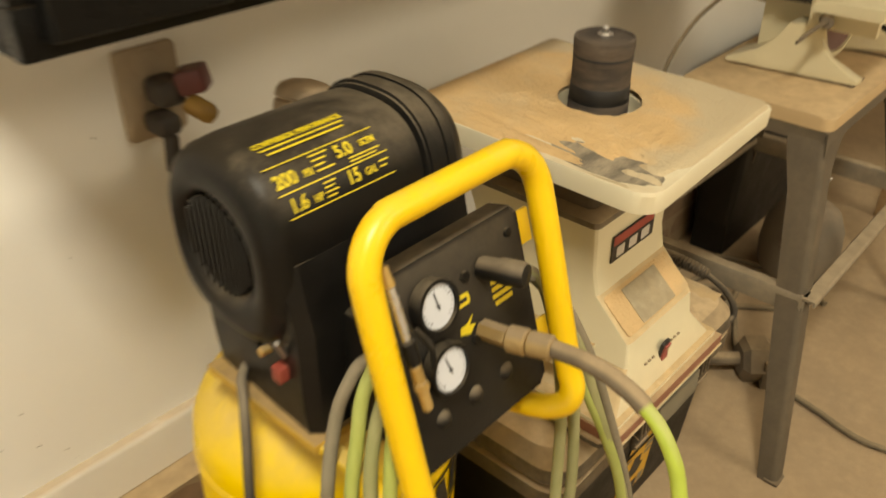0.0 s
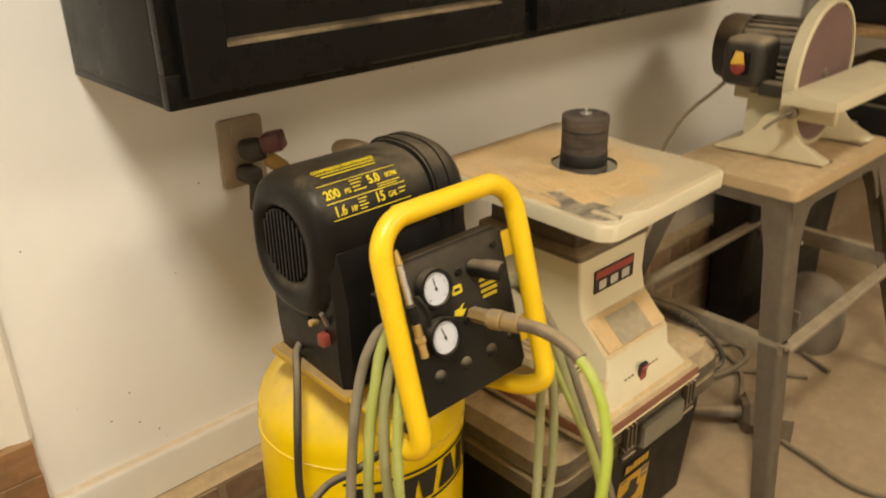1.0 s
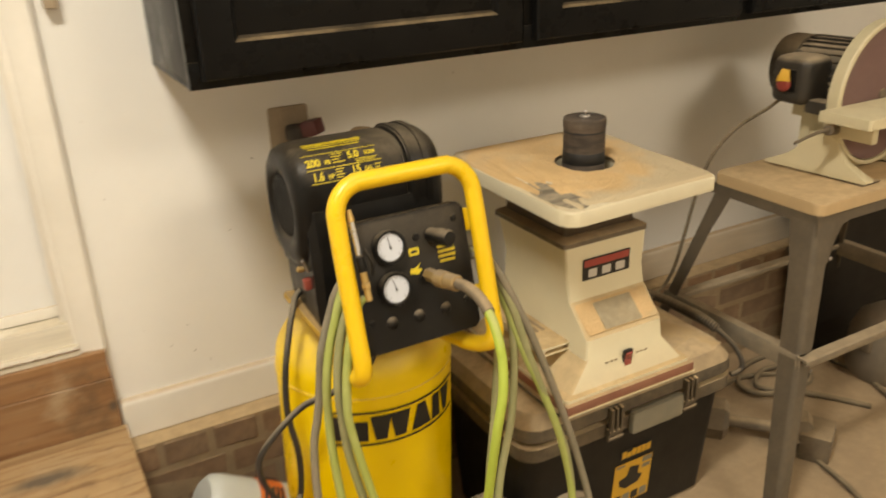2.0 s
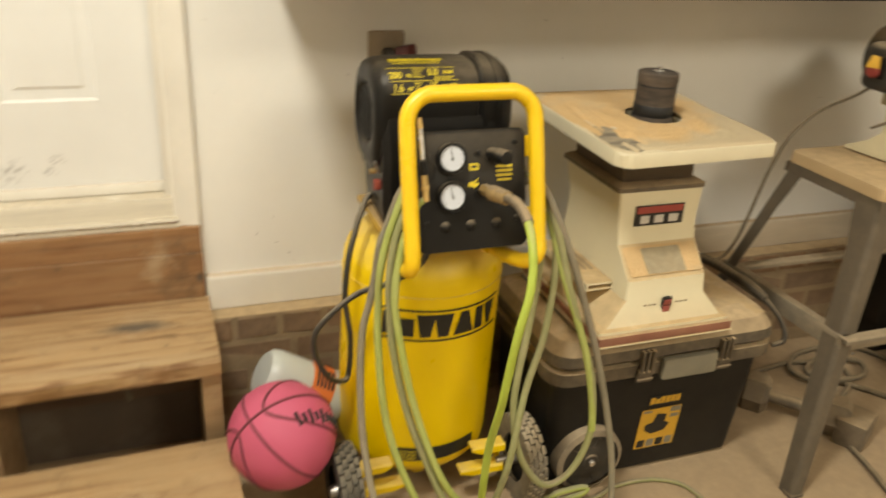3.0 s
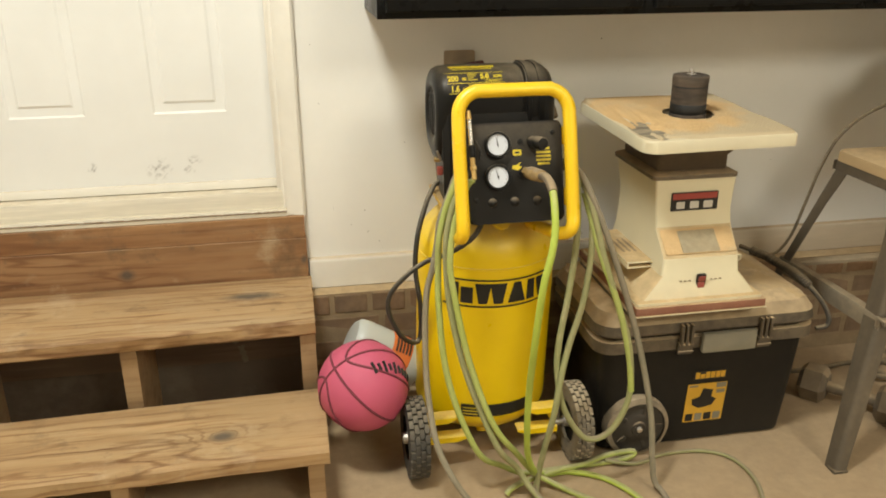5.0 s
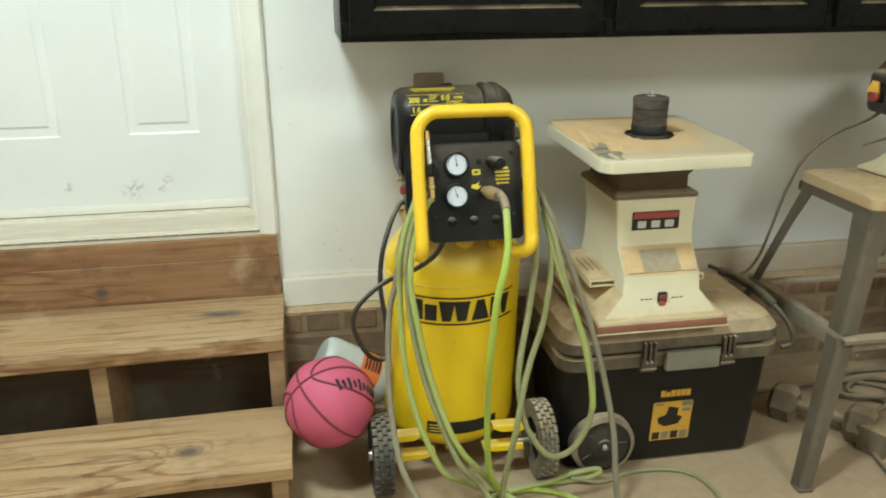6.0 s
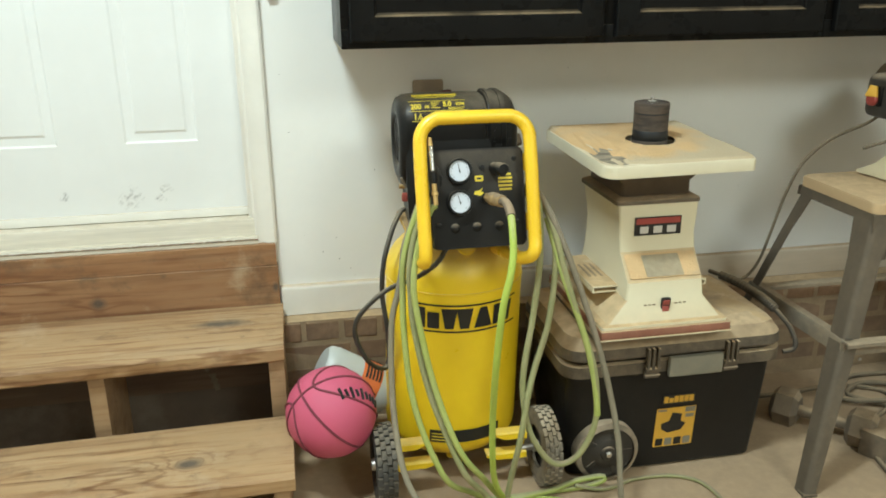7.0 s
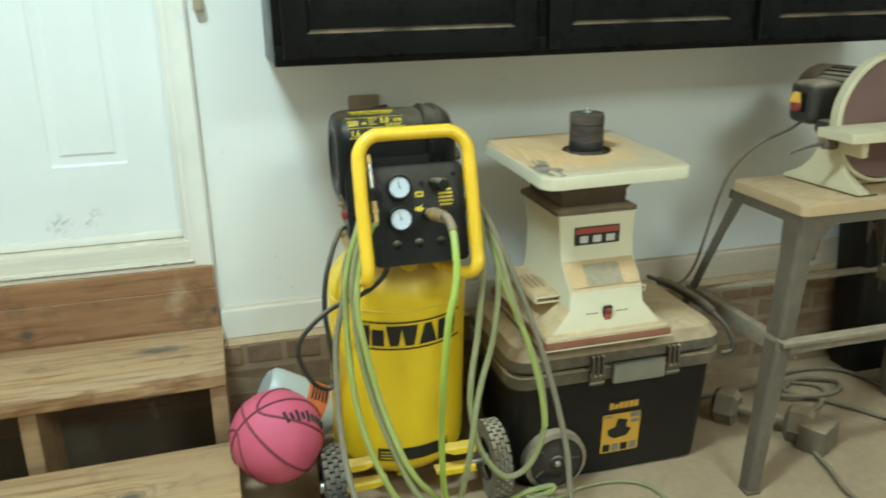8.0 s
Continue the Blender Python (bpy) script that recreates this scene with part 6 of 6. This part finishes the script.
# cord with spring strain relief over the toolbox
single("coiled_plug_cord", tube([(0.776, -0.154, 0.4640), (0.806, -0.235, 0.4619), (0.810, -0.320, 0.4639), (0.804, -0.359, 0.4686), (0.807, -0.400, 0.4629), (0.819, -0.429, 0.4448), (0.835, -0.448, 0.42), (0.842, -0.465, 0.3924), (0.837, -0.469, 0.3726), (0.813, -0.464, 0.3653)], lambda s: 0.0112 + 0.0014 * math.sin(s * 380) if 0.05 < s < 0.5 else 0.0060, 12, 20), M_RIBCORD, (0.7, -0.36, 0.45), "dusty cord with ribbed strain relief", "power cord")

# ---- clutter on the floor under the bench ----
db = thing("dumbbell", (1.08, -0.38, 0), "dusty iron dumbbell lying on the floor", "dumbbell", shift=(-0.033, -0.040, 0.070))


def hexhead(c, d, r, h):
    return lathe([(r * 0.72, 0), (r, h * 0.18), (r, h * 0.82), (r * 0.72, h)], axis_matrix(c, d), 6)


dd = Vector((0.66, -0.75, 0)).normalized()
p0 = Vector((0.985, -0.275, 0.0455))
part("head", hexhead(p0 - dd * 0.035, dd, 0.052, 0.070), M_GREYBLK, db)
part("head", hexhead(p0 + dd * 0.155, dd, 0.052, 0.070), M_GREYBLK, db)
part("grip", rod(p0 + dd * 0.03, p0 + dd * 0.165, 0.016, 14), M_GREYBLK, db)
single("wood_block", box(-0.05, 0.05, -0.035, 0.035, 0, 0.07, 0.005, m=Matrix.Translation((1.104, -0.500, FLOOR)) @ pose(0, 0, 0, 0, 0, 30)), M_GREYBLK, (1.104, -0.500, FLOOR), "dusty offcut block on the floor", "block")
single("floor_cord", tube([(0.843, -0.202, 0.08), (0.921, -0.191, 0.0783), (1.050, -0.190, 0.0783), (1.207, -0.178, 0.0775), (1.323, -0.238, 0.0775), (1.259, -0.328, 0.08), (1.128, -0.400, 0.0783), (1.085, -0.479, 0.0775), (1.053, -0.612, 0.0775), (1.028, -0.732, 0.0775), (1.086, -0.879, 0.0775)], 0.0068, 10), M_DCORD, (1.1, -0.4, 0.0), "dusty extension cord trailing over the floor", "power cord")
single("tangled_cord", tube([(1.379, -0.457, 0.0775), (1.337, -0.390, 0.0775), (1.279, -0.318, 0.08), (1.205, -0.238, 0.08), (1.286, -0.187, 0.0816), (1.384, -0.235, 0.0866), (1.322, -0.305, 0.0916), (1.184, -0.287, 0.0916), (1.167, -0.209, 0.08), (1.268, -0.138, 0.0775), (1.446, -0.156, 0.0775), (1.505, -0.317, 0.0775), (1.447, -0.486, 0.0775)], 0.0075, 10), M_DCORD, (1.35, -0.25, 0.0), "tangle of dusty cord under the bench", "power cord")
vac = thing("canister", (1.60, -0.325, 0), "round dusty grey canister standing behind the bench", "canister", shift=(-0.03, -0.03, FLOOR))
part("drum", lathe([(0.105, 0.0), (0.118, 0.02), (0.125, 0.09), (0.120, 0.16), (0.098, 0.215), (0.06, 0.245), (0.0, 0.255)], Matrix.Translation((1.60, -0.325, 0)) @ Matrix.Scale(0.82, 4), 40), mat("canister_grey", (0.17, 0.145, 0.11), 0.7, 0, 0.15, 6, 0.05, dust=0.6, film=0.3, dustcol=(0.30, 0.22, 0.14)), vac)
part("lid_clip", box(1.490, 1.503, -0.345, -0.305, 0.10, 0.14, 0.004), M_GREYBLK, vac)
crate = thing("black_crate", (1.72, -0.10, 0), "black plastic crate against the brick wall", "crate", shift=(-0.012, 0, FLOOR))
part("crate_wall", loft([ring4(1.47 + t, 2.08 - t, -0.210 + t, -0.068 - t, z, 0.015) for t, z in ((0.02, 0.10), (0.0, 0.50), (-0.006, 0.50), (-0.006, 0.53))]), M_BOX, crate)
part("crate_foot", box(1.50, 2.05, -0.185, -0.09, 0.0, 0.10, 0.004), M_BOX, crate)

# shelf seen at the far end of the wall
shelf = thing("shelf_unit", (2.55, -0.2, 0), "wooden shelf unit loaded with dark tool cases", "shelf", shift=(0, 0, FLOOR))
for z in (0.40, 0.80, 1.15, 1.55):
    part("shelf_board", box(2.0, 3.1, -0.42, -0.045, z, z + 0.025, 0.003), M_STEP, shelf)
for x in (2.0, 3.06):
    for y in (-0.42, -0.085):
        part("shelf_post", box(x, x + 0.04, y - 0.0415, y - 0.0015, 0, 1.75, 0.003), M_STRING, shelf)
for i, (x, w, z, h, mt) in enumerate(((2.08, 0.34, 0.826, 0.2, M_BOX), (2.46, 0.4, 0.826, 0.24, M_GREYBLK), (2.08, 0.5, 1.176, 0.22, M_BOX), (2.62, 0.3, 1.176, 0.18, M_LABEL), (2.1, 0.4, 0.426, 0.26, M_BOX))):
    t = thing("tool_case", (x + w / 2, -0.24, z), "dusty plastic tool case on the shelf", "tool case", "cases on the shelf", shift=(0, 0, FLOOR))
    part("case_shell", box(x, x + w, -0.40, -0.08, z, z + h * 0.6, 0.012, 3), mt, t)
    part("case_lid", box(x, x + w, -0.40, -0.08, z + h * 0.6 + 0.001, z + h, 0.012, 3), mt, t)
    part("case_handle", tube([(x + w * 0.35, -0.40, z + h * 0.55), (x + w * 0.35, -0.43, z + h * 0.55), (x + w * 0.65, -0.43, z + h * 0.55), (x + w * 0.65, -0.40, z + h * 0.55)], 0.008, 8), M_BLK, t)

# ---- bricks of the stem wall ----
rb = random.Random(11)
BL, BH, PITCH_X, PITCH_Z = 0.190, 0.057, 0.201, 0.0668


def brick_mesh(ln, seed):
    r = random.Random(seed)
    b_ = box(-ln / 2, ln / 2, -0.008, 0.010, -BH / 2, BH / 2, 0.004, 1)
    for v in b_.verts:
        v.co += Vector((r.uniform(-1, 1), r.uniform(-1, 1), r.uniform(-1, 1))) * 0.0011
    me = bpy.data.meshes.new("brick")
    b_.to_mesh(me)
    b_.free()
    me.materials.append(M_BRICK)
    return me


full = [brick_mesh(BL, s) for s in range(4)]
half = [brick_mesh(BL / 2 - 0.005, 10 + s) for s in range(3)]
for row in range(5):
    z = STEM - BH / 2 - row * PITCH_Z
    if z < FLOOR + 0.02:
        continue
    if row == 0:
        x, step, ms = -1.58, 0.1005, half
    else:
        x, step, ms = -1.60 + (PITCH_X / 2 if row % 2 else 0), PITCH_X, full
    while x < 2.2:
        o = new("brick", rb.choice(ms))
        o.parent = brickwall
        o.location = (x, -0.0517 + rb.uniform(-0.0012, 0.0012), z)
        o.rotation_euler = (rb.uniform(-0.01, 0.01), 0, rb.uniform(-0.006, 0.006))
        x += step
